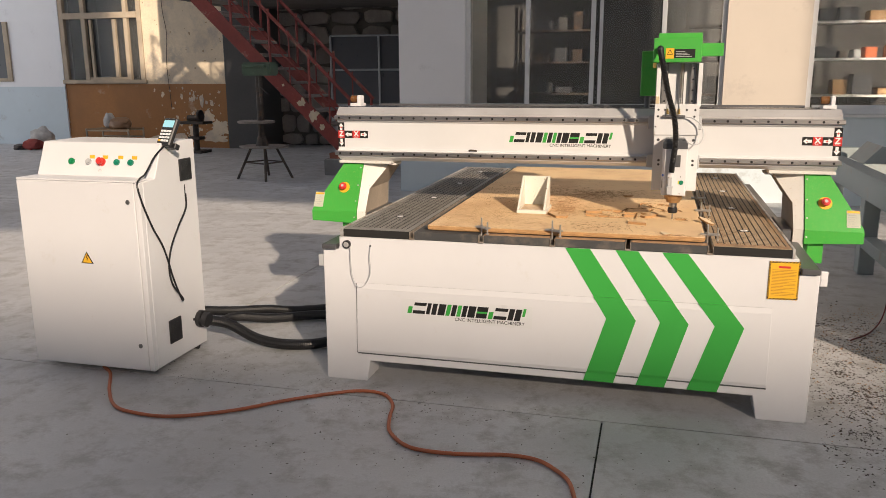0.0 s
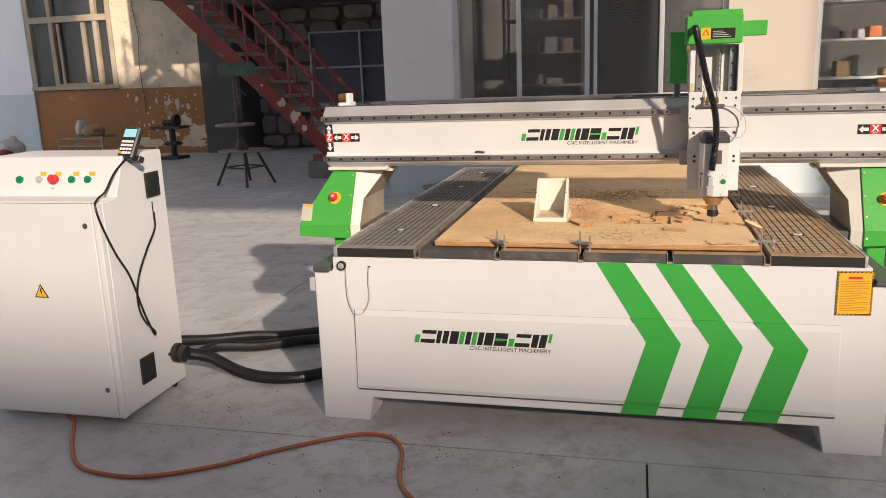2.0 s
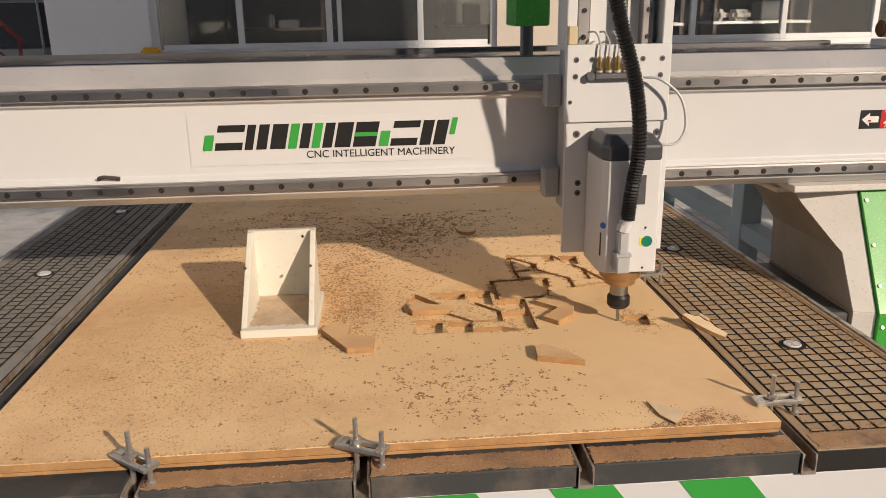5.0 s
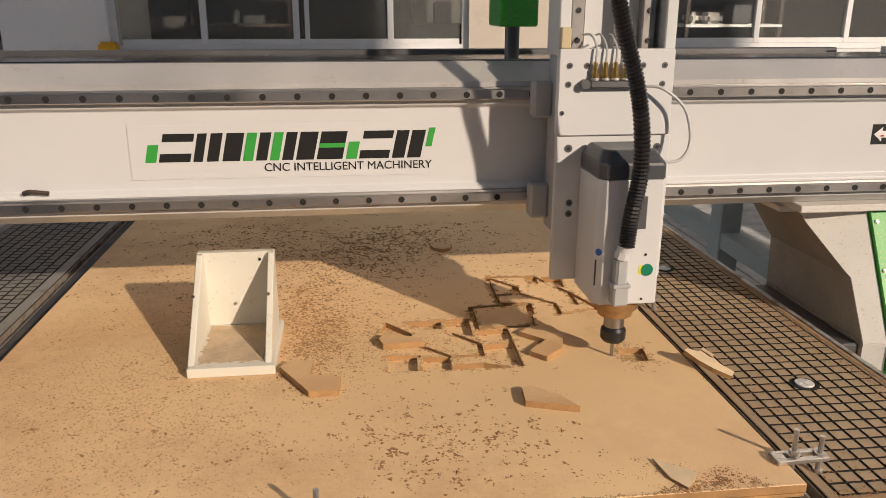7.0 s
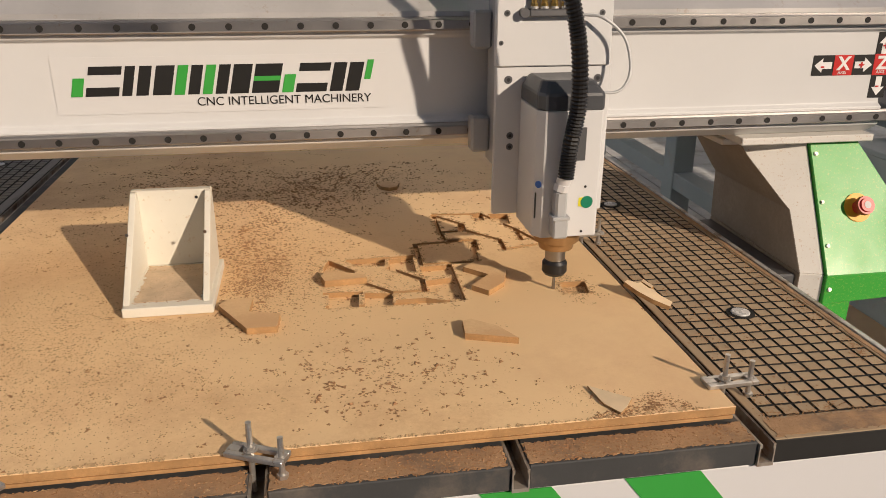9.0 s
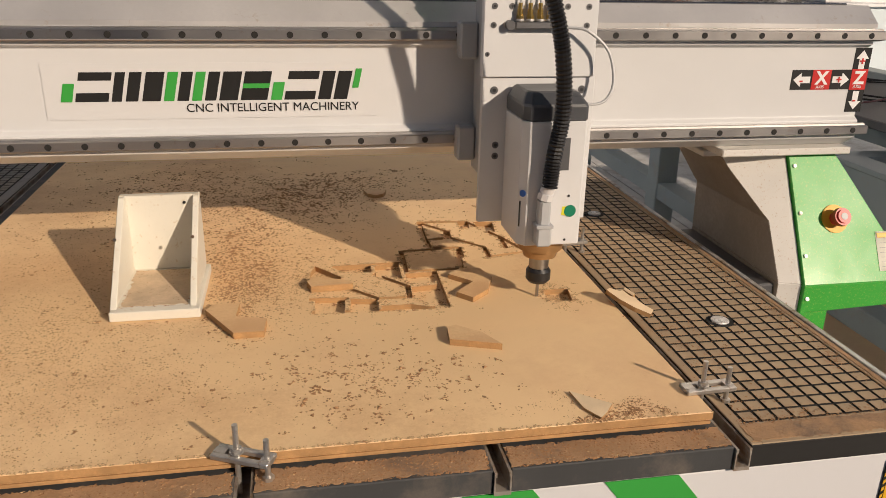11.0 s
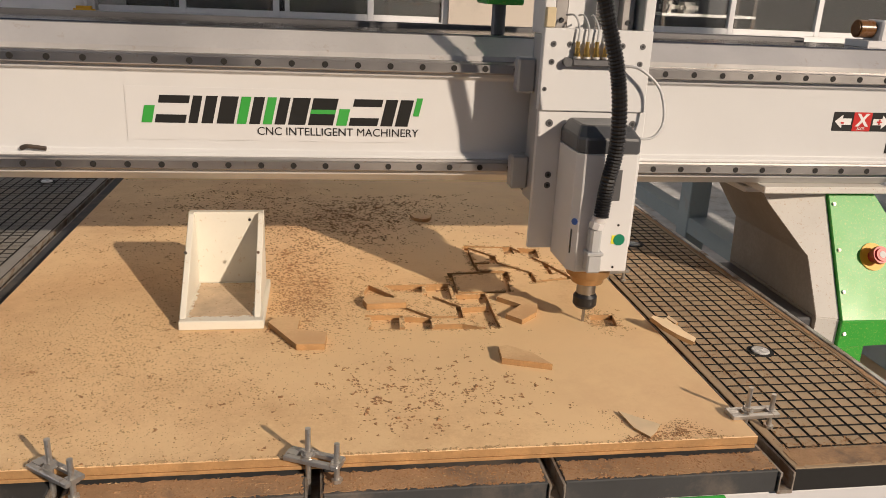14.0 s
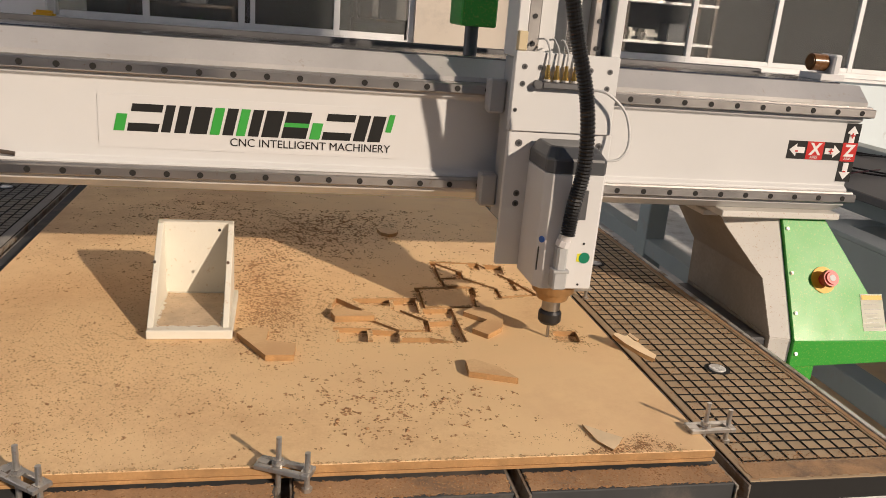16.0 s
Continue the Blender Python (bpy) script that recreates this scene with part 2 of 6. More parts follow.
BOARD = mat("fibreboard", (0.865, 0.615, 0.335), 0.6, var=0.06, scale=2.2, fine=260, bump=0.12, dirt=(0.78, 0.52, 0.285), dirt_amount=0.36, dirt_scale=2.0)


def add_dust(m, col, scale, lo, hi, grad):
    """Sawdust rubbed into a board, thicker towards one side of it."""
    n, l = m.node_tree.nodes, m.node_tree.links
    bsdf = n["Principled BSDF"]
    old = bsdf.inputs["Base Color"].links[0].from_socket
    tc = n.new("ShaderNodeTexCoord")
    coarse, grain = n.new("ShaderNodeTexNoise"), n.new("ShaderNodeTexNoise")
    for t, sc, det, ro in ((coarse, scale, 9.0, 0.68), (grain, scale * 45, 3.0, 0.8)):
        t.inputs["Scale"].default_value, t.inputs["Detail"].default_value, t.inputs["Roughness"].default_value = sc, det, ro
        l.new(tc.outputs["Object"], t.inputs["Vector"])
    sep = n.new("ShaderNodeSeparateXYZ")
    l.new(tc.outputs["Object"], sep.inputs[0])
    side = n.new("ShaderNodeMath")
    side.operation = "MULTIPLY_ADD"
    side.inputs[1].default_value, side.inputs[2].default_value = -grad, grad * 1.15
    l.new(sep.outputs["X"], side.inputs[0])
    both = n.new("ShaderNodeMath")
    both.operation = "ADD"
    l.new(coarse.outputs["Fac"], both.inputs[0])
    l.new(side.outputs[0], both.inputs[1])
    speck = n.new("ShaderNodeMath")
    speck.operation = "MULTIPLY_ADD"
    speck.inputs[1].default_value = 0.32
    l.new(grain.outputs["Fac"], speck.inputs[0])
    l.new(both.outputs[0], speck.inputs[2])
    rng_ = n.new("ShaderNodeMapRange")
    rng_.inputs["From Min"].default_value, rng_.inputs["From Max"].default_value, rng_.inputs["To Max"].default_value = lo, hi, 0.62
    l.new(speck.outputs[0], rng_.inputs["Value"])
    x = n.new("ShaderNodeMix")
    x.data_type = "RGBA"
    l.new(rng_.outputs["Result"], x.inputs[0])
    l.new(old, x.inputs[6])
    x.inputs[7].default_value = (*col, 1)
    l.new(x.outputs[2], bsdf.inputs["Base Color"])


add_dust(BOARD, (0.58, 0.34, 0.165), 3.6, 0.66, 0.90, 0.16)
BOARD_EDGE = mat("fibreboard_edge", (0.46, 0.265, 0.11), 0.8, var=0.25, scale=30, fine=200, bump=0.4)
DUST = mat("sawdust_flakes", (0.39, 0.215, 0.10), 0.9, var=0.35, scale=60, fine=300, bump=0.0)
CRUMB = mat("pale_wood_crumbs", (0.57, 0.385, 0.20), 0.9, var=0.3, scale=90, fine=300, bump=0.0)
PALE_WOOD = mat("pale_split_wood", (0.80, 0.62, 0.40), 0.75, var=0.12, scale=20, fine=200, bump=0.2)
CAP = mat("polished_cap", (0.84, 0.84, 0.83), 0.28, 0.35, var=0.06, scale=20, fine=150, bump=0.03)
BRONZE = mat("spindle_nose_bronze", (0.42, 0.25, 0.11), 0.4, 0.5, var=0.2, scale=20, fine=150)
GREY_PLASTIC = mat("grey_cap", (0.075, 0.078, 0.085), 0.35, var=0.05, scale=10, fine=200, bump=0.03)
LIGHT_GREY = mat("light_grey_plastic", (0.42, 0.43, 0.44), 0.4, var=0.05, fine=150)
BRASS = mat("brass", (0.55, 0.38, 0.12), 0.3, 0.9, var=0.1, fine=90)
BROWN_RUBBER = mat("brown_polyurethane", (0.16, 0.07, 0.02), 0.3, var=0.15, fine=60)
ORANGE_CABLE = mat("orange_cable", (0.45, 0.125, 0.05), 0.5, var=0.15, scale=9, fine=90, bump=0.05)
WALL_BLUE = mat("pale_plaster", (0.88, 0.88, 0.89), 0.8, var=0.03, scale=0.9, fine=30, bump=0.10, dirt=(0.72, 0.72, 0.72), dirt_amount=0.10, dirt_scale=1.7)
WALL_LOW = mat("pale_blue_dado", (0.62, 0.70, 0.74), 0.7, var=0.05, scale=1.1, fine=30, bump=0.12, dirt=(0.44, 0.46, 0.46), dirt_amount=0.1, dirt_scale=2.5)
WALL_PIER = mat("warm_pier_plaster", (0.56, 0.50, 0.43), 0.8, var=0.05, scale=0.9, fine=30, bump=0.12, dirt=(0.46, 0.41, 0.36), dirt_amount=0.12, dirt_scale=1.7)
WALL_CREAM = mat("stained_cream_plaster", (0.74, 0.62, 0.45), 0.85, var=0.2, scale=1.0, fine=20, bump=0.2, dirt=(0.46, 0.40, 0.33), dirt_amount=0.3, dirt_scale=1.4)
WALL_BROWN = mat("brown_dado_paint", (0.37, 0.17, 0.055), 0.7, var=0.2, scale=1.2, fine=20, bump=0.15, dirt=(0.50, 0.36, 0.24), dirt_amount=0.04, dirt_scale=1.5)
STONE = mat("rubble_stone", (0.44, 0.40, 0.35), 0.9, var=0.3, scale=3, fine=25, bump=0.5, each=0.6)
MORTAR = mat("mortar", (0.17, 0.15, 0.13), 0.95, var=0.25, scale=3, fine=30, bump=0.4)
RUST_RED = mat("red_oxide_paint", (0.27, 0.055, 0.045), 0.6, var=0.25, scale=3, fine=40, bump=0.15, dirt=(0.42, 0.30, 0.22), dirt_amount=0.1, dirt_scale=3)
TREAD = mat("worn_steel_tread", (0.27, 0.23, 0.205), 0.65, 0.1, var=0.3, scale=4, fine=40, bump=0.2)
OLD_IRON = mat("old_iron", (0.075, 0.06, 0.05), 0.6, 0.3, var=0.35, scale=5, fine=50, bump=0.25, dirt=(0.16, 0.09, 0.05), dirt_amount=0.25, dirt_scale=7)
FRAME_ALU = mat("window_aluminium", (0.72, 0.725, 0.735), 0.5, 0.1, var=0.06, scale=4, fine=80, bump=0.05)
FRAME_WOOD = mat("weathered_window_frame", (0.46, 0.38, 0.28), 0.75, var=0.2, scale=4, fine=40, bump=0.15)
GREY_PRIMER = mat("grey_blue_primer", (0.345, 0.39, 0.388), 0.5, var=0.1, scale=2, fine=60, bump=0.08, dirt=(0.36, 0.33, 0.29), dirt_amount=0.12, dirt_scale=5)
DARK_PLATE = mat("dark_steel_plate", (0.17, 0.16, 0.155), 0.6, 0.2, var=0.2, scale=3, fine=60, bump=0.08)
# dimness of the rooms and the corner pier is put into this colour
ROOM = mat("shaded_plaster", (0.10, 0.097, 0.093), 0.9, var=0.2, scale=1, fine=20)
CARD = mat("cardboard", (0.32, 0.2, 0.1), 0.8, var=0.15, fine=40)
CLOTH = mat("pale_cloth", (0.55, 0.53, 0.5), 0.9, var=0.25, scale=9, fine=60, bump=0.3)
ORANGE = mat("orange_plastic", (0.5, 0.13, 0.04), 0.5, var=0.15)
GREEN_OLD = mat("old_green_enamel", (0.10, 0.15, 0.10), 0.55, var=0.2, scale=6, fine=60, bump=0.1)
BLOCK = mat("concrete_block", (0.28, 0.27, 0.26), 0.9, var=0.2, scale=6, fine=60, bump=0.4)
BRICK_FAR = mat("far_render", (0.52, 0.53, 0.56), 0.9, var=0.15, scale=0.4, fine=8)
ROOF = mat("roof_sheet", (0.55, 0.56, 0.58), 0.7, var=0.1, scale=1, fine=20)
ASPHALT = mat("yard_concrete", (0.27, 0.275, 0.285), 0.85, var=0.2, scale=0.6, fine=20, bump=0.2)
PANE = glass("window_glass", (0.78, 0.80, 0.80))
SCREEN = glow("lcd_screen", (0.25, 0.5, 0.55), 0.5)
BOTTLE = mat("orange_drink_bottle", (0.60, 0.20, 0.05), 0.25, var=0.15, fine=40)

# ---- the large structure ----
rng = random.Random(7)
WY = 6.2            # front of the wall behind the machine
SILL = 1.005


def structure(name, bm, material, label, smooth=False):
    return single(name, bm, material, label, "structure", kind="structure", smooth=smooth)


floor = thing("floor", (0, 0, 0), "worn grey concrete workshop floor with slab joints", "floor", kind="structure")
part("bedding", box(-16, 13, -6, 14, -0.12, -0.012), JOINT, floor)
structure("ground", box(-90, 110, -120, -6, -0.2, -0.02), ASPHALT, "pale concrete yard outside the open hall")
structure("ground_beside", join(box(13.3, 110, -6, 60, -0.2, -0.02), box(-90, -16.3, -6, 60, -0.2, -0.02)), ASPHALT, "pale concrete yard beside the open hall")

# wall behind the machine with its two window bands
wall_north = thing("wall_north", (2, WY, 0), "pale plastered workshop wall with aluminium windows", "wall", kind="structure")
WX = [(-1.62, -0.785), (2.21, 3.08)]                     # plain wall between the windows
part("pier", box(WX[0][0], WX[0][1], WY, WY + 0.3, SILL, 4.6), WALL_BLUE, wall_north)
part("pier", box(WX[1][0], WX[1][1], WY, WY + 0.3, SILL, 4.6), WALL_PIER, wall_north)
part("dado", box(-1.62, 13, WY - 0.006, WY + 0.3, 0, SILL - 0.03), WALL_LOW, wall_north)
part("upper_wall", box(-1.62, 13, WY, WY + 0.3, 4.6, 12), WALL_BLUE, wall_north)
part("end_wall", box(7.67, 13, WY, WY + 0.3, SILL, 4.6), WALL_BLUE, wall_north)
part("side_face", box(-1.62, -1.32, WY + 0.3, 12.5, 0, 12), WALL_BLUE, wall_north)
part("ledge", box(-0.785, 2.21, WY - 0.05, WY + 0.3, SILL - 0.03, SILL, 0.004), FRAME_ALU, wall_north)
part("ledge", box(3.08, 7.67, WY - 0.05, WY + 0.3, SILL - 0.03, SILL, 0.004), FRAME_ALU, wall_north)


def window_band(name, x0, x1, stiles, doubles):
    w = thing(name, ((x0 + x1) / 2, WY + 0.1, SILL), "grey aluminium sliding window with dusty glass", "window", kind="structure")
    y0, y1 = WY + 0.06, WY + 0.13
    z0, z1 = SILL + 0.002, 4.59
    fr = join(box(x0, x0 + 0.06, y0, y1, z0, z1, 0.003), box(x1 - 0.05, x1, y0, y1, z0, z1, 0.003),
              box(x0 + 0.06, x1 - 0.05, y0, y1, z0, z0 + 0.05, 0.003), box(x0 + 0.06, x1 - 0.05, y0, y1, z1 - 0.05, z1, 0.003))
    part("window_frame", fr, FRAME_ALU, w)
    edges = [x0 + 0.06] + stiles + [x1 - 0.05]
    for s in stiles:
        part("stile", box(s - 0.026, s + 0.026, y0 + 0.006, y1 - 0.01, z0 + 0.05, z1 - 0.05, 0.003), FRAME_ALU, w)
    for s in doubles:
        part("stile", box(s - 0.02, s + 0.02, y0 + 0.03, y1 + 0.02, z0 + 0.05, z1 - 0.05, 0.003), FRAME_ALU, w)
    for a, b in zip(edges, edges[1:]):
        part("bottom_rail", box(a + 0.026, b - 0.026, y0 + 0.008, y1 - 0.012, z0 + 0.05, z0 + 0.095, 0.003), FRAME_ALU, w)
        p = part("pane", box(a + 0.02, b - 0.02, WY + 0.092, WY + 0.097, z0 + 0.09, z1 - 0.05), PANE, w)
        p.visible_shadow = False


window_band("window_1", -0.785, 2.21, [-0.03, 0.736, 1.536], [0.827])
window_band("window_2", 3.08, 7.67, [4.016, 4.873, 5.753, 6.645], [])
single("yellow_cloth", join(box(-0.86, -0.70, WY - 0.09, WY - 0.002, SILL, SILL + 0.085, 0.022, 2)), YELLOW, "small yellow rag lying on the window ledge", "rag", smooth=True)

# the room behind the windows; its dimness is put into the dark colour
room = thing("back_room", (2, 9.2, 0), "dim store room seen through the windows", "room", kind="structure")
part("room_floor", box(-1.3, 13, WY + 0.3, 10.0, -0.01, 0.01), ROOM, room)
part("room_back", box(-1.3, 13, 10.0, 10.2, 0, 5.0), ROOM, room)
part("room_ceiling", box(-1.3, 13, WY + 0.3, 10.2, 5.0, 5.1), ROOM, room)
for k, (sx, sy) in enumerate(((0.0, 8.7), (2.4, 8.3), (3.9, 7.9), (5.5, 8.2))):
    rack = thing("storage_rack", (sx, sy, 0), "dark steel storage rack with half-full shelves", "rack", "racks in the store room")
    for px in (sx - 0.55, sx + 0.55):
        for py in (sy - 0.2, sy + 0.2):
            part("post", box(px - 0.02, px + 0.02, py - 0.02, py + 0.02, 0.01, 2.4), OLD_IRON, rack)
    for z in (0.5, 1.15, 1.6, 2.05):
        part("shelf", box(sx - 0.57, sx + 0.57, sy - 0.23, sy + 0.23, z, z + 0.03), FRAME_ALU if k > 1 else OLD_IRON, rack)
    for z in (1.18, 1.63, 2.08):
        x = sx - 0.5
        while x < sx + 0.35:
            wdt, hgt = rng.uniform(0.08, 0.25), rng.uniform(0.06, 0.26)
            if rng.random() < 0.7:
                m = rng.choice([CARD, CLOTH, OLD_IRON, ORANGE, GREY_PLASTIC, LIGHT_GREY] if k > 1 else [OLD_IRON, GREY_PLASTIC, ROOM, OLD_IRON, GREY_PLASTIC])
                single("storage_box" if m is not CLOTH else "cloth_bundle", box(x, x + wdt, sy - 0.15, sy + 0.1, z, z + hgt, 0.01 if m is not CLOTH else 0.04, 2),
                       m, "dusty packed box on a storage rack shelf" if m is not CLOTH else "pale wrapped bundle on a storage rack shelf", "box" if m is not CLOTH else "bundle", "goods in the store room", smooth=m is CLOTH)
            x += wdt + rng.uniform(0.02, 0.12)

# far left: white wall, brown wall, rubble wall behind the stair
wall_west = thing("wall_west", (-12.5, 10.4, 0), "white painted wall with a window edge", "wall", kind="structure")
part("plaster", box(-16, -10.74, 11.17, 11.5, 0, 12), WALL_BLUE, wall_west)
part("dado", box(-16, -10.741, 11.164, 11.1699, 0, 1.24), WALL_LOW, wall_west)
part("window_frame", join(box(-12.16, -12.03, 11.13, 11.17, 1.35, 2.6, 0.01), box(-13.2, -12.16, 11.13, 11.17, 1.35, 1.42, 0.01)), FRAME_WOOD, wall_west)
part("pane", box(-13.2, -12.16, 11.155, 11.165, 1.42, 2.6), GREY_PLASTIC, wall_west)

BY = 11.2
wall_far = thing("wall_far", (-8.6, BY, 0), "old wall, cream above a peeling brown dado", "wall", kind="structure")
part("dado", box(-10.74, -6.9, BY, BY + 0.3, 0, 1.29), WALL_BROWN, wall_far)
part("plaster", box(-8.75, -6.9, BY - 0.004, BY + 0.3, 1.29, 12), WALL_CREAM, wall_far)
part("plaster_above", box(-10.74, -8.75, BY, BY + 0.3, 3.5, 12), WALL_CREAM, wall_far)
peel_r = random.Random(31)


def blob(x, z, rx, rz, y0, y1, seed, n=18):
    """A flat patch with a ragged outline."""
    pts = []
    for k in range(n):
        a = 2 * math.pi * k / n
        q = 0.75 + 0.5 * noise.noise(Vector((1.6 * math.cos(a), 1.6 * math.sin(a), seed * 3.7))) + 0.35 * noise.noise(Vector((4.5 * math.cos(a), 4.5 * math.sin(a), seed * 1.3))) + peel_r.uniform(-0.1, 0.1)
        pts.append((x + rx * q * math.cos(a), z + rz * q * math.sin(a)))
    return prism_xz(pts, y0, y1)


flecks = [blob(-7.42, 0.62, 0.22, 0.2, BY - 0.006, BY + 0.01, 1, 44), blob(-7.1, 0.42, 0.24, 0.24, BY - 0.007, BY + 0.01, 2, 44), blob(-7.72, 0.35, 0.16, 0.14, BY - 0.006, BY + 0.01, 3),
          blob(-8.25, 0.22, 0.42, 0.10, BY - 0.006, BY + 0.01, 4, 26), blob(-7.28, 0.22, 0.4, 0.12, BY - 0.008, BY + 0.01, 5, 26), blob(-7.5, 0.95, 0.07, 0.14, BY - 0.006, BY + 0.01, 6)]
for k in range(110):
    px_, pz_ = peel_r.gauss(-7.7, 0.42), peel_r.uniform(0.1, 1.22)
    if -8.9 < px_ < -6.95:
        q = peel_r.choice((0.012, 0.018, 0.025, 0.045))
        flecks.append(blob(px_, pz_, q, q * peel_r.uniform(0.6, 1.8), BY - 0.005 - 0.0004 * (k % 7), BY + 0.01, 10 + k, 9))
part("peeled_patches", join(*flecks), WALL_CREAM, wall_far, "bare pale plaster where brown paint peeled")
chips = []
for k in range(36):
    px_, pz_ = peel_r.uniform(-8.7, -6.95), peel_r.uniform(1.35, 3.2)
    q = peel_r.choice((0.008, 0.012, 0.016, 0.026))
    chips.append(blob(px_, pz_, q, q * peel_r.uniform(0.5, 1.5), BY - 0.008 - 0.0004 * (k % 5), BY, 200 + k, 9))
part("plaster_chips", join(*chips), mat("bare_render", (0.42, 0.31, 0.20), 0.9, var=0.2, scale=6, fine=40, bump=0.3), wall_far, "small brown holes in the plaster")
part("cable", tube(smooth_path([(-8.22, BY - 0.02, 5), (-8.25, BY - 0.02, 3), (-8.18, BY - 0.02, 2.3), (-8.23, BY - 0.02, 1.7), (-8.19, BY - 0.02, 0.8)]), 0.006, 6), OLD_IRON, wall_far)
window_3 = thing("window_3", (-9.6, BY, 1.3), "weathered pale wooden casement window with dark panes", "window", kind="structure")
fz0, fz1 = 1.30, 3.5
for a, b in ((-10.74, -10.63), (-10.20, -10.10), (-9.18, -9.09), (-8.86, -8.76)):
    part("stile", box(a, b, BY - 0.02, BY + 0.07, fz0 + 0.08, fz1, 0.006), FRAME_WOOD, window_3)
part("window_sill", box(-10.76, -8.72, BY - 0.06, BY + 0.1, fz0, fz0 + 0.08, 0.008), FRAME_WOOD, window_3)
part("transom", box(-10.63, -8.86, BY - 0.03, BY + 0.06, 2.62, 2.74, 0.006), FRAME_WOOD, window_3)
part("sash", join(box(-10.02, -9.96, BY - 0.01, BY + 0.05, fz0 + 0.1, 2.6, 0.004), box(-9.46, -9.38, BY - 0.01, BY + 0.05, fz0 + 0.1, 2.6, 0.004),
                  box(-10.10, -9.18, BY - 0.01, BY + 0.05, fz0 + 0.08, fz0 + 0.13, 0.004)), FRAME_WOOD, window_3)
part("pane", box(-10.7, -8.8, BY + 0.055, BY + 0.06, fz0 + 0.05, fz1), PANE, window_3)
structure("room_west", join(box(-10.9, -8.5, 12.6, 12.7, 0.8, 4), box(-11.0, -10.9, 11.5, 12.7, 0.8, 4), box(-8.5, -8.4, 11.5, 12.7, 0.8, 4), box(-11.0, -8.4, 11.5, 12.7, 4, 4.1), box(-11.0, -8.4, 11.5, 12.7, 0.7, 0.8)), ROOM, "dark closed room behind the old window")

SY = 12.2
wall_stone = thing("wall_stone", (-4, SY, 0), "dark rubble stone wall in a deep recess", "wall", kind="structure")
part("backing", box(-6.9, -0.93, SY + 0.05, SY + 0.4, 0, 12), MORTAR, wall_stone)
# the pier's shade is put into its dark colour
part("pier", box(-6.9, -6.2, BY - 0.05, SY + 0.05, 0, 12), ROOM, wall_stone, "corner pier coloured dark for its shade")
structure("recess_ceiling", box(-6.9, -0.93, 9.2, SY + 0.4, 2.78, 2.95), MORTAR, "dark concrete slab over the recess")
structure("recess_upper_wall", box(-6.9, -1.23, 9.2, 9.4, 2.95, 12), WALL_BLUE, "plain wall above the recess")

# hall shell that is never in view: roof, side walls, front piers, building across the yard
# walls and openings here are made up to block or admit sun and skylight
structure("ceiling", join(box(-16.3, 13.3, -5.3, -3.0, 12, 12.2), box(-1.5, 13.3, 9.5, 13, 12, 12.2), box(-16.3, -1.5, 11.1, 13, 12, 12.2), box(-16.3, -15.6, -3.0, 11.1, 12, 12.2), box(-1.5, 4.5, -3.0, 9.5, 12, 12.2), box(4.5, 13.3, 4.8, 9.5, 12, 12.2), box(12.6, 13.3, -3.0, 4.8, 12, 12.2)), ROOF, "unseen high sheet roof with two openings added for skylight")
structure("wall_left_side", join(box(-16.3, -16, -5.3, 2.0, 0, 12), box(-16.3, -16, 2.0, 10.9, 9.5, 12), box(-16.3, -16, 10.9, 13, 0, 12)), WALL_BLUE, "unseen side wall with an opening added for light")
structure("wall_right_side", join(box(13, 13.3, -5.3, 4.6, 0, 1.5), box(13, 13.3, 4.6, 13, 0, 12)), WALL_BLUE, "unseen side wall kept low to let light in")
structure("wall_front_left", box(-16, -12.5, -5.3, -5, 0, 12), WALL_BLUE, "unseen front wall added beside the opening for the sun")
structure("wall_front_pier", box(7.35, 9.75, -5.3, -5, 0, 12), WALL_BLUE, "unseen front pier added to block sun")
structure("wall_front_upper_left", box(-6.0, 2.3, -5.3, -5, 9.4, 12), WALL_BLUE, "unseen upper front wall added to frame a sun patch")
structure("wall_front_upper_right", box(5.05, 7.35, -5.3, -5, 9.4, 12), WALL_BLUE, "unseen upper front wall added to frame a sun patch")
structure("wall_front_lintel", join(box(-6.0, 7.35, -5.3, -5, 5.45, 9.4), box(2.3, 5.05, -5.3, -5, 9.4, 10.15), box(-6.0, 1.5, -5.3, -5, 4.3, 5.449)), WALL_BLUE, "unseen front wall added above the opening to block sky and sun")
structure("wall_front_right", box(11.5, 13, -5.3, -5, 0, 12), WALL_BLUE, "unseen right front wall added to block sun")
structure("building_opposite", box(-40, 70, -40, -28, -0.02, 15.18), BRICK_FAR, "long plain building across the yard")

# ---- the router: one machine with a bed, gantry and head ----
MX = 1.08          # middle of the machine
F = 0.655          # front of the gantry beam
router = thing("cnc_router", (MX, 1.3, 0), "white and green gantry router with dusty vacuum bed", "router machine")
OUT = [(0, 0), (0.205, 0), (0.225, 0.105), (1.955, 0.105), (1.975, 0), (2.175, 0), (2.175, 0.65), (2.10, 0.65), (2.092, 0.663), (2.092, 0.713), (0.083, 0.713), (0.083, 0.663), (0.075, 0.65), (0, 0.65)]
body = part("body", join(prism_xz(OUT, 0.004, 0.17, 0.003), box(0.03, 2.145, 0.171, 2.44, 0.16, 0.648, 0.004), box(0.083, 2.092, 0.171, 2.61, 0.649, 0.713, 0.003), prism_xz(OUT, 2.441, 2.61, 0.003)), WHITE_PAINT, router, "white powder-coated steel body")
panel = part("front_panel", prism_xz([(0.162, 0.161), (2.006, 0.161), (2.004, 0.4755), (0.168, 0.469)], -0.004, 0.003, 0.001), WHITE_PAINT, router, "white cover panel of the front")
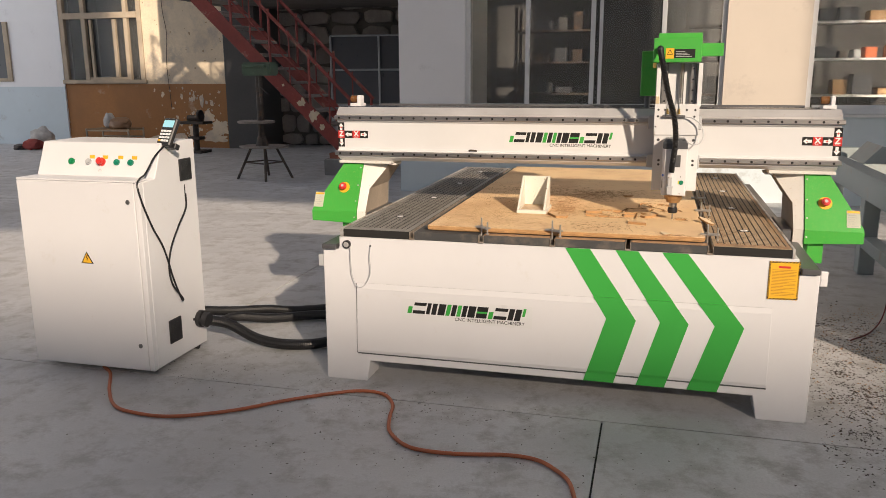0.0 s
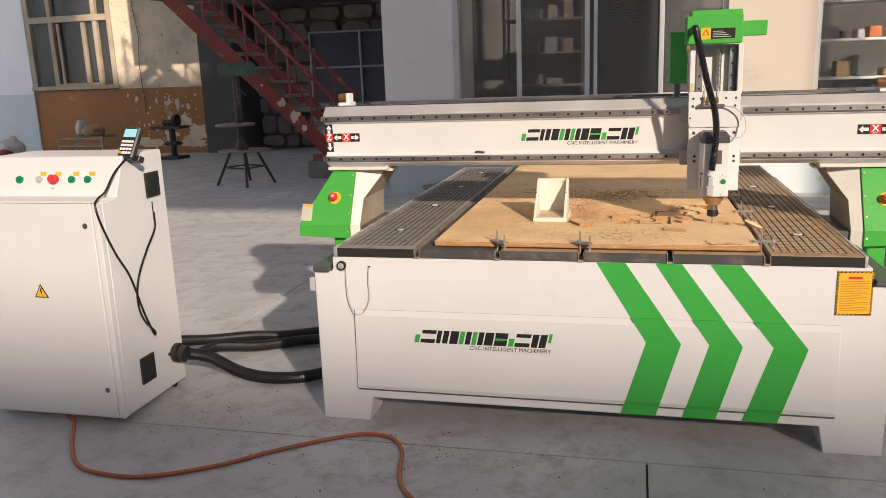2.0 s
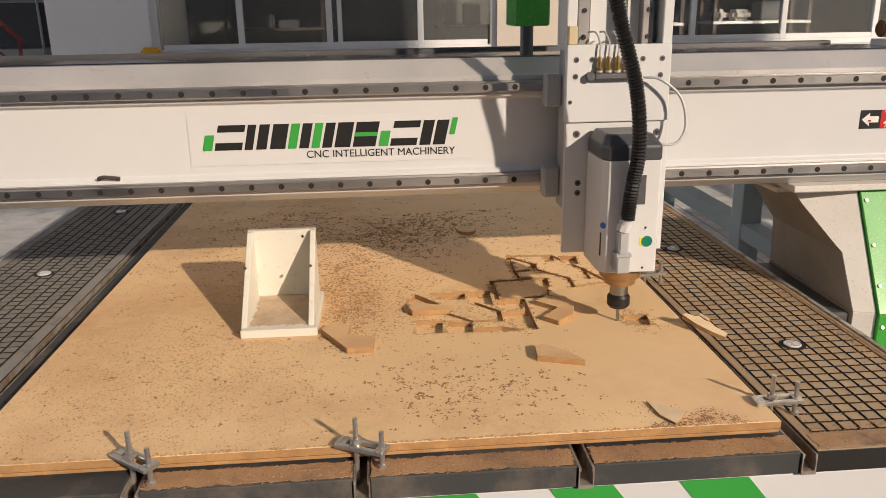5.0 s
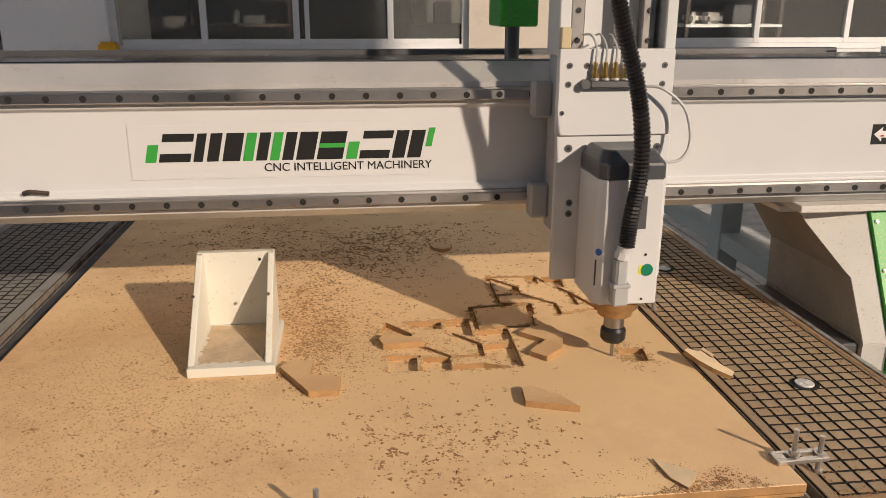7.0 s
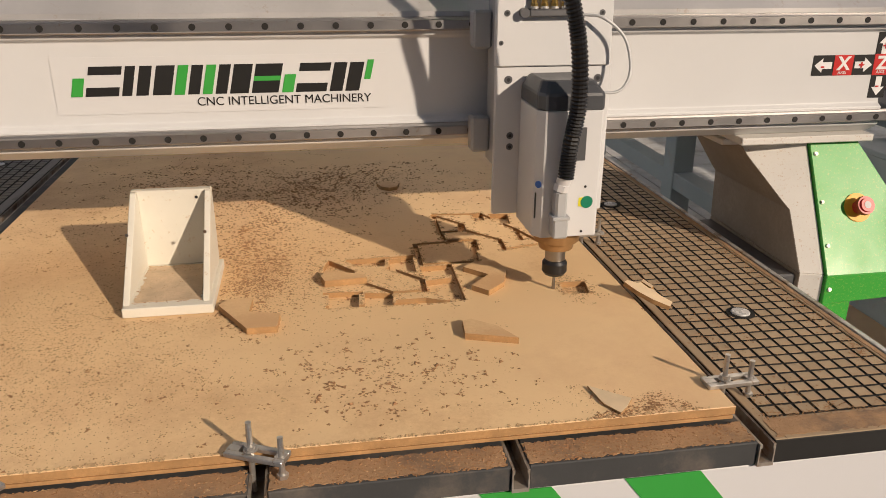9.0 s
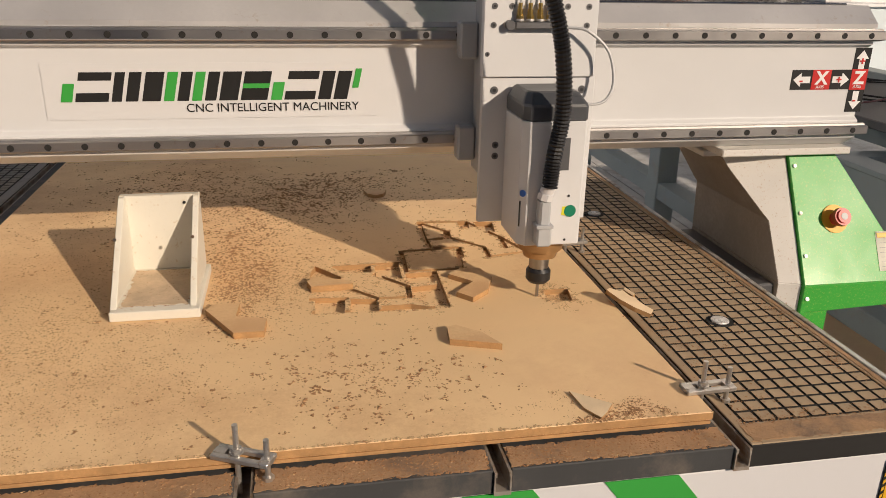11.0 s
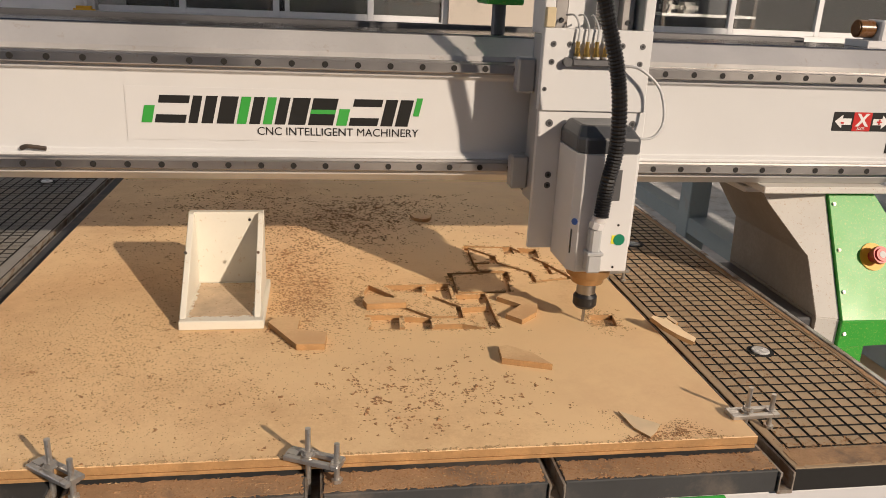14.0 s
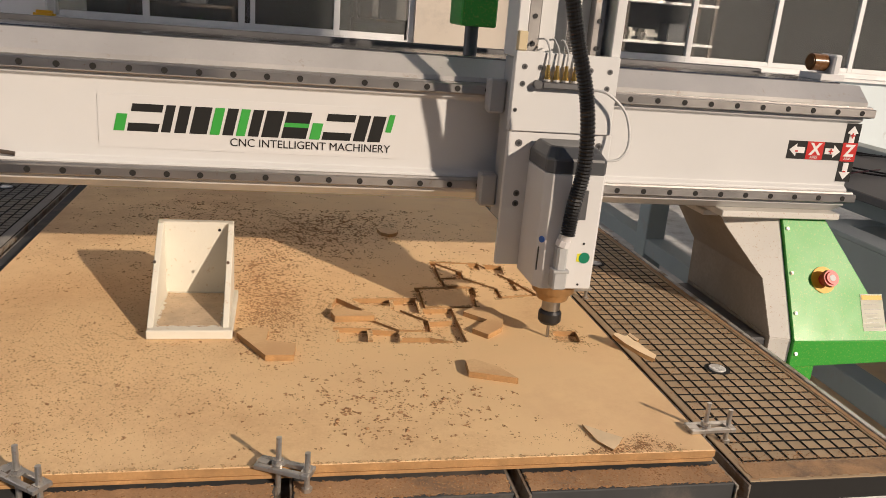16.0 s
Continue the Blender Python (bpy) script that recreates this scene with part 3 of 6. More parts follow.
ledge = prism_yz([(-0.0038, 0.4692), (0.003, 0.4692), (0.003, 0.492), (0.0005, 0.492)], 0.168, 2.004)
for v in ledge.verts:
    v.co.z += 0.0065 * (v.co.x - 0.168) / 1.836
part("panel_ledge", ledge, WHITE_PAINT, router)
part("panel_lip", prism_yz([(-0.0038, 0.1608), (0.003, 0.1608), (0.003, 0.146), (0.0012, 0.146)], 0.162, 2.006), WHITE_PAINT, router, "sloping lower edge of the cover panel")
part("panel_seam", prism_xz([(0.169, 0.4924), (2.004, 0.4989), (2.004, 0.4996), (0.169, 0.4929)], 0.001, 0.0036), LIGHT_GREY, router, "thin seam above the cover panel")
part("panel_gap", join(prism_xz([(0.1585, 0.144), (0.1618, 0.144), (0.1678, 0.49), (0.1645, 0.49)], 0.001, 0.0036), box(0.163, 2.006, 0.001, 0.0036, 0.1395, 0.1458)), GREY_PLASTIC, router, "dark gap round the cover panel")
for s in (0, 1):
    x = (0.002, 0.074) if s == 0 else (2.101, 2.173)
    part("side_rail", box(x[0], x[1], -0.015, 2.6, 0.652, 0.676, 0.003), DARK_STEEL, router, "dark steel guide rail")
part("ear_plate", join(box(2.176, 2.206, 0.01, 0.02, 0.60, 0.665, 0.004), rod((2.19, 0.008, 0.63), (2.19, 0.012, 0.63), 0.008)), WHITE_PAINT, router)
part("ear_plate", box(-0.03, -0.001, 0.01, 0.02, 0.56, 0.62, 0.004), LIGHT_GREY, router)

# green chevrons on the front, following the raised panel
CH = [((1.143, 1.25), (1.331, 1.458), (1.24, 1.372)), ((1.358, 1.453), (1.559, 1.677), (1.47, 1.591)), ((1.552, 1.658), (1.783, 1.901), (1.686, 1.81))]


def chev_x(top, mid, low, z):
    a, b, u = (top, mid, (0.712 - z) / (0.712 - 0.405)) if z > 0.405 else (mid, low, (0.405 - z) / (0.405 - 0.107))
    return a[0] + (b[0] - a[0]) * u, a[1] + (b[1] - a[1]) * u


for top, mid, low in CH:
    for z1, z0, y in ((0.712, 0.5001, 0.0028), (0.5, 0.405, -0.0052), (0.405, 0.161, -0.0052), (0.161, 0.146, lambda x, z: -0.0052 + 0.0052 * (0.161 - z) / 0.015), (0.1459, 0.107, 0.0008)):
        (a1, b1), (a0, b0) = chev_x(top, mid, low, z1), chev_x(top, mid, low, z0)
        part("chevron", prism_xz([(a0, z0), (b0, z0), (b1, z1), (a1, z1)], y, 0.0038), GREEN_DECAL, router, "green film chevron")


def emblem(x0, x1, z0, z1, y, parent):
    """A maker's mark as plain slanted blocks, black with green corners, on a clear backing."""
    w, h = x1 - x0, z1 - z0
    mark = part("maker_mark", prism_xz([(x0 - 0.05 * w, z0 - 0.62 * h), (x1 + 0.05 * w, z0 - 0.62 * h), (x1 + 0.05 * w, z1 + 0.3 * h), (x0 - 0.05 * w, z1 + 0.3 * h)], y, y + 0.0006), CLEAR_FILM, parent, "clear sticker with a black and green mark")
    WORLD[mark.name] = Matrix()

    def at(u, v):
        return x0 + u * w, z0 + v * h

    # a row of plain slanted blocks, some slit across, black with a few green ones
    black, green = [], []

    def slab(a, b, v0, v1, out):
        out.append([(a + 0.022 * v0, v0), (b + 0.022 * v0, v0), (b + 0.022 * v1, v1), (a + 0.022 * v1, v1)])

    for a, b, slit in ((0.045, 0.150, 1), (0.160, 0.192, 0), (0.205, 0.245, 0), (0.258, 0.318, 0), (0.372, 0.410, 0), (0.462, 0.500, 0), (0.510, 0.572, 0), (0.582, 0.672, 0), (0.730, 0.835, 1), (0.846, 0.890, 0), (0.900, 0.948, 0)):
        if slit == 0:
            slab(a, b, 0.0, 1.0, black)
        else:
            slab(a, b, 0.0, 0.30, black)
            slab(a, b, 0.72, 1.0, black)
    for a, b, v0, v1 in ((0.0, 0.036, 0.0, 0.62), (0.328, 0.362, 0.0, 1.0), (0.420, 0.452, 0.0, 1.0), (0.582, 0.672, 0.42, 0.58), (0.684, 0.722, 0.0, 0.62), (0.958, 0.980, 0.40, 1.08)):
        slab(a, b, v0, v1, green)
    for polys, m in ((black, BLACK_FILM), (green, GREEN_DECAL)):
        for p in polys:
            part("mark_block", prism_xz([at(*q) for q in p], y - (0.0010 if m is GREEN_DECAL else 0.0006), y - 0.0001), m, mark)
    words("CNC INTELLIGENT MACHINERY", h * 0.42, x1 - 0.01 * w, y - 0.0008, z0 - 0.39 * h, BLACK_FILM, mark, right=True)


emblem(0.418, 0.978, 0.364, 0.418, -0.0052, router)

# warning sheet with a hatched border
sheet = part("warning_label", prism_xz([(1.979, 0.537), (2.097, 0.54), (2.097, 0.701), (1.979, 0.699)], 0.0012, 0.0028), BLACK_FILM, router, "yellow warning label with hatched border")
WORLD[sheet.name] = Matrix()
part("label_field", prism_xz([(1.985, 0.543), (2.091, 0.546), (2.091, 0.695), (1.985, 0.693)], 0.0004, 0.0011), YELLOW, sheet)
bars = []
for i in range(18):
    z = 0.663 - i * 0.0063
    end = 1.992 + (rng.uniform(0.04, 0.085) if i % 3 == 2 else 0.092)
    x = 1.992
    while x < end - 0.004:
        w = min(rng.uniform(0.006, 0.016), end - x)
        bars.append(prism_xz([(x, z), (x + w, z), (x + w, z + 0.0022), (x, z + 0.0022)], -0.0002, 0.0003))
        x += w + 0.0018
part("small_print", join(*bars), mat("brown_print", (0.40, 0.19, 0.02), 0.6, var=0.1), sheet)
part("red_bars", prism_xz([(2.015, 0.672), (2.06, 0.672), (2.06, 0.681), (2.015, 0.681)], -0.0002, 0.0003), RED, sheet)
hat = []
for i in range(9):
    x = 1.981 + i * 0.0132
    for z in (0.5385, 0.6955):
        hat.append(prism_xz([(x, z), (x + 0.006, z), (x + 0.009, z + 0.004), (x + 0.003, z + 0.004)], 0.0004, 0.0011))
for i in range(12):
    z = 0.548 + i * 0.0125
    for x in (1.9795, 2.0925):
        hat.append(prism_xz([(x, z), (x + 0.004, z + 0.003), (x + 0.004, z + 0.009), (x, z + 0.006)], 0.0004, 0.0011))
part("hatching", join(*hat), YELLOW, sheet)

# switch and hanging wires on the front
sw = part("power_switch", join(rod((0.123, 0.006, 0.677), (0.123, -0.008, 0.677), 0.0195, n=24, w=0.002)), BLACK, router, "black rim of the round switch", True)
WORLD[sw.name] = Matrix()
part("button", rod((0.123, -0.007, 0.677), (0.123, -0.014, 0.677), 0.013, n=24, w=0.003), ALU, sw, "steel push button", True)
part("wire", tube(smooth_path([(0.142, -0.006, 0.665), (0.145, -0.012, 0.60), (0.152, -0.014, 0.53), (0.178, -0.016, 0.478), (0.215, -0.016, 0.49), (0.243, -0.014, 0.55), (0.238, -0.010, 0.62), (0.240, -0.003, 0.672)]), 0.0016, 6), LIGHT_GREY, router, "thin grey wire")
part("grommet", rod((0.240, 0.005, 0.674), (0.240, -0.002, 0.674), 0.004, n=12), BLACK, router)

# ---- bed ----
BED_END = 2.58
for a, b in ((0.455, 0.755), (0.779, 1.075), (1.099, 1.398), (1.422, 1.733)):
    part("bed_slab", box(a, b, 0.0, BED_END, 0.7145, 0.750, 0.0015), SLAB, router, "dark bed slab dusted with sawdust")
for c in (0.443, 0.767, 1.087, 1.410, 1.745):
    prof = [(c - 0.0115, 0.7142), (c + 0.0115, 0.7142), (c + 0.0115, 0.7485), (c + 0.008, 0.7485), (c + 0.008, 0.742), (c + 0.0095, 0.742), (c + 0.0095, 0.720), (c - 0.0095, 0.720), (c - 0.0095, 0.742), (c - 0.008, 0.742), (c - 0.008, 0.7485), (c - 0.0115, 0.7485)]
    part("clamp_slot", prism_xz(prof, -0.004, BED_END), SLOT_ALU, router, "dusty aluminium T-slot channel")
part("edge_strip", box(0.093, 0.1075, -0.003, BED_END, 0.7145, 0.7545, 0.001), ALU, router, "pale aluminium edge strip")
part("edge_strip", box(2.0625, 2.073, -0.003, BED_END, 0.7145, 0.7545, 0.001), ALU, router, "pale aluminium edge strip")
GRID = 0.0268


def cell_mesh(material):
    s = GRID / 2 - 0.0025
    bm = bmesh.new()
    v = [bm.verts.new((x, y, z)) for z, k in ((0, 1.0), (0.0017, 1.0), (0.0020, 0.975)) for x, y in ((-s * k, -s * k), (s * k, -s * k), (s * k, s * k), (-s * k, s * k))]
    for j in (0, 4):
        for i in range(4):
            bm.faces.new((v[j + i], v[j + (i + 1) % 4], v[j + 4 + (i + 1) % 4], v[j + 4 + i]))
    bm.faces.new(v[8:12])
    for k, f in enumerate(bm.faces):
        f.material_index = 1 if k < 4 else 0
    me = bpy.data.meshes.new("cell")
    bm.to_mesh(me)
    bm.free()
    me.materials.append(material)
    me.materials.append(GROOVE)
    return me


CELLS = []
for a, b in ((0.108, 0.431), (1.757, 2.062)):
    vac = part("vacuum_panel", box(a, b, 0.0, BED_END, 0.7145, 0.7499, 0.001), GROOVE, router, "black grooved vacuum panel")
    WORLD[vac.name] = Matrix()
    cols = 10
    x0 = (a + b) / 2 - cols * GRID / 2
    y0, rows = 0.052, 92
    y1 = y0 + rows * GRID
    part("border", join(box(a, x0 - 0.002, 0.0, BED_END, 0.7500, 0.752, 0.0008), box(x0 + cols * GRID + 0.002, b, 0.0, BED_END, 0.7500, 0.752, 0.0008),
                        box(x0 - 0.002, x0 + cols * GRID + 0.002, 0.0, y0 - 0.002, 0.7500, 0.752, 0.0008), box(x0 - 0.002, x0 + cols * GRID + 0.002, y1 + 0.002, BED_END, 0.7500, 0.752, 0.0008)), BORDER_GREY if a < 1 else CELL, vac)
    CELLS.append((vac, x0, y0, cols, rows))
    cx = (a + b) / 2
    for y in (0.365, 1.0, 1.64, 2.27):
        part("port_cap", rod((cx, y, 0.7518), (cx, y, 0.7555), 0.0165, n=24, w=0.001), CAP, vac, "bright round suction cap", True)
        part("cap_ring", rod((cx, y, 0.7500), (cx, y, 0.7525), 0.0245, n=28), GROOVE, vac, "dark recess round the suction cap")

# spoil board in two layers, with the cut pockets
BX0, BX1, BY0, BY1 = 0.505, 1.725, 0.05, 2.49


def groove(pts, w):
    out = []
    for (ax, ay), (bx, by) in zip(pts, pts[1:]):
        d = Vector((bx - ax, by - ay)).normalized()
        nx, ny = -d.y * w / 2, d.x * w / 2
        ex, ey = d.x * w / 2, d.y * w / 2
        out.append([(ax - ex + nx, ay - ey + ny), (ax - ex - nx, ay - ey - ny), (bx + ex - nx, by + ey - ny), (bx + ex + nx, by + ey + ny)])
    return out


POCKETS = [[(1.196, 0.675), (1.243, 0.614), (1.244, 0.572), (1.183, 0.585), (1.185, 0.641)],
           [(1.233, 0.66), (1.307, 0.669), (1.304, 0.628), (1.249, 0.634)],
           [(1.313, 0.662), (1.363, 0.667), (1.36, 0.585), (1.312, 0.615)],
           [(1.369, 0.612), (1.427, 0.614), (1.424, 0.563), (1.37, 0.561)],
           [(1.372, 0.544), (1.422, 0.55), (1.421, 0.455), (1.405, 0.448), (1.367, 0.496)],
           [(1.19, 0.511), (1.244, 0.503), (1.241, 0.456), (1.189, 0.459)],
           [(1.254, 0.506), (1.304, 0.496), (1.301, 0.451), (1.25, 0.454)],
           [(1.306, 0.467), (1.36, 0.468), (1.398, 0.449), (1.305, 0.452)],
           [(1.535, 0.909), (1.559, 0.908), (1.554, 0.864), (1.53, 0.871)],
           [(1.571, 0.91), (1.616, 0.9), (1.607, 0.833), (1.574, 0.857)]]
POCKETS.append([(1.615, 0.497), (1.664, 0.495), (1.655, 0.440), (1.610, 0.446)])
GROOVES = []
for line in [[(1.242, 0.565), (1.304, 0.5)],
           [(1.31, 0.615), (1.365, 0.549), (1.363, 0.509)],
           [(1.377, 0.735), (1.501, 0.743), (1.485, 0.623), (1.373, 0.623), (1.377, 0.735)],
           [(1.444, 0.918), (1.495, 0.851), (1.486, 0.802), (1.44, 0.802), (1.444, 0.918)],
           [(1.447, 0.922), (1.554, 0.912), (1.608, 0.798), (1.605, 0.731)],
           [(1.499, 0.846), (1.495, 0.808), (1.558, 0.738), (1.556, 0.681)],
           [(1.442, 0.795), (1.442, 0.752), (1.505, 0.742), (1.499, 0.69)],
           [(1.608, 0.798), (1.643, 0.7), (1.556, 0.681)],
           [(1.189, 0.4555), (1.300, 0.4500), (1.405, 0.4475)],
           [(1.185, 0.512), (1.246, 0.508)],
           [(1.306, 0.500), (1.366, 0.499)],
           [(1.235, 0.665), (1.364, 0.671)],
           [(1.428, 0.614), (1.424, 0.452)]]:
    GROOVES += groove(line, 0.0105)
board = thing("spoil_board", (1.1, 1.2, 0.75), "tan fibreboard sheet with routed pockets on the bed", "board")
part("lower_sheet", join(box(BX0 + 0.002, BX1 - 0.003, BY0 - 0.001, BY1, 0.7560, 0.7612, 0.0008), box(BX0 + 0.02, BX1 - 0.012, BY0 + 0.012, BY1 - 0.01, 0.7503, 0.7561)), BOARD_EDGE, board)
top_bm = box(BX0, BX1, BY0, BY1, 0.762, 0.775, 0.001)
top = part("top_sheet", top_bm, [BOARD, BOARD_EDGE], board)
cut = bmesh.new()
for i, p in enumerate(POCKETS + GROOVES):
    cut = join(cut, prism_xy(p, 0.7638 + 0.0003 * (i % 4), 0.79))
cutter = mesh_ob("cutter", cut, BOARD_EDGE)
mod = top.modifiers.new("pockets", "BOOLEAN")
mod.object, mod.operation, mod.solver, mod.use_self = cutter, "DIFFERENCE", "EXACT", True
done = bpy.data.meshes.new_from_object(top.evaluated_get(bpy.context.evaluated_depsgraph_get()))
for f in done.polygons:
    f.material_index = 0 if abs(f.normal.z) > 0.5 else 1
top.modifiers.clear()
top.data = done
top.data.name = "top_sheet"
bpy.data.objects.remove(cutter)

# ---- gantry ----
GX0, GX1 = -0.182, 2.342
beam_pts = [(F - 0.012, 1.020), (F - 0.012, 1.056), (F, 1.063), (F, 1.204), (F - 0.012, 1.210), (F - 0.012, 1.250), (F + 0.002, 1.262), (F + 0.026, 1.270), (F + 0.026, 1.283), (F + 0.24, 1.283), (F + 0.24, 1.0), (F + 0.02, 1.0)]
beam = part("gantry_beam", prism_yz(beam_pts, GX0 + 0.01, GX1 - 0.012, 0.0015), CREAM_PAINT, router, "white steel gantry beam")
WORLD[beam.name] = Matrix()
part("beam_cover", box(GX0 + 0.015, 2.285, F + 0.030, F + 0.20, 1.2835, 1.2875, 0.0015), BEAM_STEEL, beam, "planed bright steel strip on the beam")
part("cable_tray", box(0.0, 2.2, F + 0.205, F + 0.232, 1.2835, 1.2965, 0.002), DARK_STEEL, beam, "dark cable tray along the beam")
part("beam_ledge", prism_yz([(F - 0.0128, 1.2425), (F - 0.0128, 1.2506), (F + 0.0264, 1.2838), (F + 0.0274, 1.2838), (F + 0.0274, 1.2820), (F + 0.0264, 1.2698), (F + 0.002, 1.2616), (F - 0.0118, 1.2496), (F - 0.0118, 1.2425)], GX0 + 0.009, GX1 - 0.011), LEDGE_STEEL, beam, "bare brushed steel ledge above the rail")
bolt = rod((0, -0.0005, 0), (0, 0.0012, 0), 0.0058, n=12)
bolt_me = bpy.data.meshes.new("rail_bolt")
bolt.to_mesh(bolt_me)
bolt.free()
bolt_me.materials.append(GROOVE)
for z0, z1 in ((1.2165, 1.2415), (1.0265, 1.0515)):
    rail = part("guide_rail", prism_yz([(F - 0.0123, z0), (F - 0.0123, z1), (F - 0.018, z1 - 0.001), (F - 0.021, z1 - 0.006), (F - 0.026, z1 - 0.003), (F - 0.030, z1 - 0.005), (F - 0.030, z0 + 0.005), (F - 0.026, z0 + 0.003), (F - 0.021, z0 + 0.006), (F - 0.018, z0 + 0.001)], GX0, GX1), STEEL, beam, "steel linear guide rail")
    WORLD[rail.name] = Matrix()
    for i in range(42):
        piece("rail_bolt", bolt_me, (GX0 + 0.03 + i * 0.06, F - 0.0305, (z0 + z1) / 2), rail)
emblem(0.772, 1.293, 1.112, 1.163, F - 0.0012, beam)


def arrow(x, z, dx, dz, y, s):
    """A white arrow that points along dx, dz; s is half its length."""
    sx, sz = -dz, dx
    o = [(1, 0), (0.1, 0.75), (0.1, 0.35), (-1, 0.35), (-1, -0.35), (0.1, -0.35), (0.1, -0.75)]
    return prism_xz([(x + s * (dx * u + sx * v), z + s * (dz * u + sz * v)) for u, v in o], y - 0.0006, y)


def axis_label(x, side):
    """Black strips with arrows: a level one for the X axis and an upright one for the Z axis at the beam's end."""
    y = F - 0.0008
    zx = 1.139
    a, b = (x, x + 0.135) if side > 0 else (x - 0.135, x)
    zc = b + 0.0185 if side > 0 else a - 0.0185
    lab = part("axis_label", join(prism_xz([(a, zx - 0.02), (b, zx - 0.02), (b, zx + 0.02), (a, zx + 0.02)], y, F), prism_xz([(zc - 0.0185, 1.072), (zc + 0.0185, 1.072), (zc + 0.0185, 1.203), (zc - 0.0185, 1.203)], y, F)), BLACK_FILM, beam, "black and red axis label with white arrows")
    WORLD[lab.name] = Matrix()
    m = (a + b) / 2
    part("red_field", prism_xz([(m - 0.021, zx - 0.02), (m + 0.021, zx - 0.02), (m + 0.021, zx + 0.02), (m - 0.021, zx + 0.02)], y - 0.0005, y), RED, lab)
    part("red_field", prism_xz([(zc - 0.0185, zx - 0.021), (zc + 0.0185, zx - 0.021), (zc + 0.0185, zx + 0.021), (zc - 0.0185, zx + 0.021)], y - 0.0005, y), RED, lab)
    for ar in (arrow(a + 0.023, zx, -1, 0, y, 0.019), arrow(b - 0.023, zx, 1, 0, y, 0.019), arrow(zc, 1.179, 0, 1, y, 0.019), arrow(zc, 1.096, 0, -1, y, 0.019)):
        part("arrow", ar, WHITE_FILM, lab)
    words("X", 0.036, m - 0.0125, y - 0.0008, zx - 0.0085, WHITE_FILM, lab, "letter", bold=0.0012)
    words("Z", 0.036, zc - 0.0115, y - 0.0008, zx - 0.0085, WHITE_FILM, lab, "letter", bold=0.0012)
    words("AXIS", 0.009, m - 0.0105, y - 0.0008, zx - 0.0175, WHITE_FILM, lab, "letter")
    words("AXIS", 0.009, zc - 0.0105, y - 0.0008, zx - 0.0175, WHITE_FILM, lab, "letter")
    for sx_, sz_, t in ((a + 0.024, zx, "-"), (b - 0.028, zx, "+"), (zc, 1.176, "+"), (zc, 1.098, "-")):
        words(t, 0.022, sx_ - 0.006, y - 0.0014, sz_ - 0.0075, RED, lab, "sign", bold=0.0006)


axis_label(2.167, 1)
axis_label(0.0, -1)
for x in (-0.10, 2.275):
    st = part("end_stop", join(box(x + 0.014, x + 0.034, F + 0.07, F + 0.13, 1.298, 1.345, 0.004), box(x - 0.02, x + 0.04, F + 0.06, F + 0.14, 1.2878, 1.302, 0.001)), WHITE_PAINT, beam, "small end stop bracket")
    WORLD[st.name] = Matrix()
    part("buffer", rod((x - 0.028, F + 0.1, 1.325), (x + 0.013, F + 0.1, 1.325), 0.019, n=18, w=0.003), BROWN_RUBBER, st, "brown polyurethane buffer", True)
part("slug", tube(smooth_path([(0.562, F - 0.013, 1.063), (0.575, F - 0.016, 1.067), (0.605, F - 0.014, 1.063)]), 0.0045, 6), OLD_IRON, beam, "small dark cable end")


def yf(z, d=0.0):
    """The support's front leans forward towards its foot."""
    z = min(max(z, 0.735), 0.985)
    return 0.580 + 0.132 * (z - 0.735) / 0.25 - d


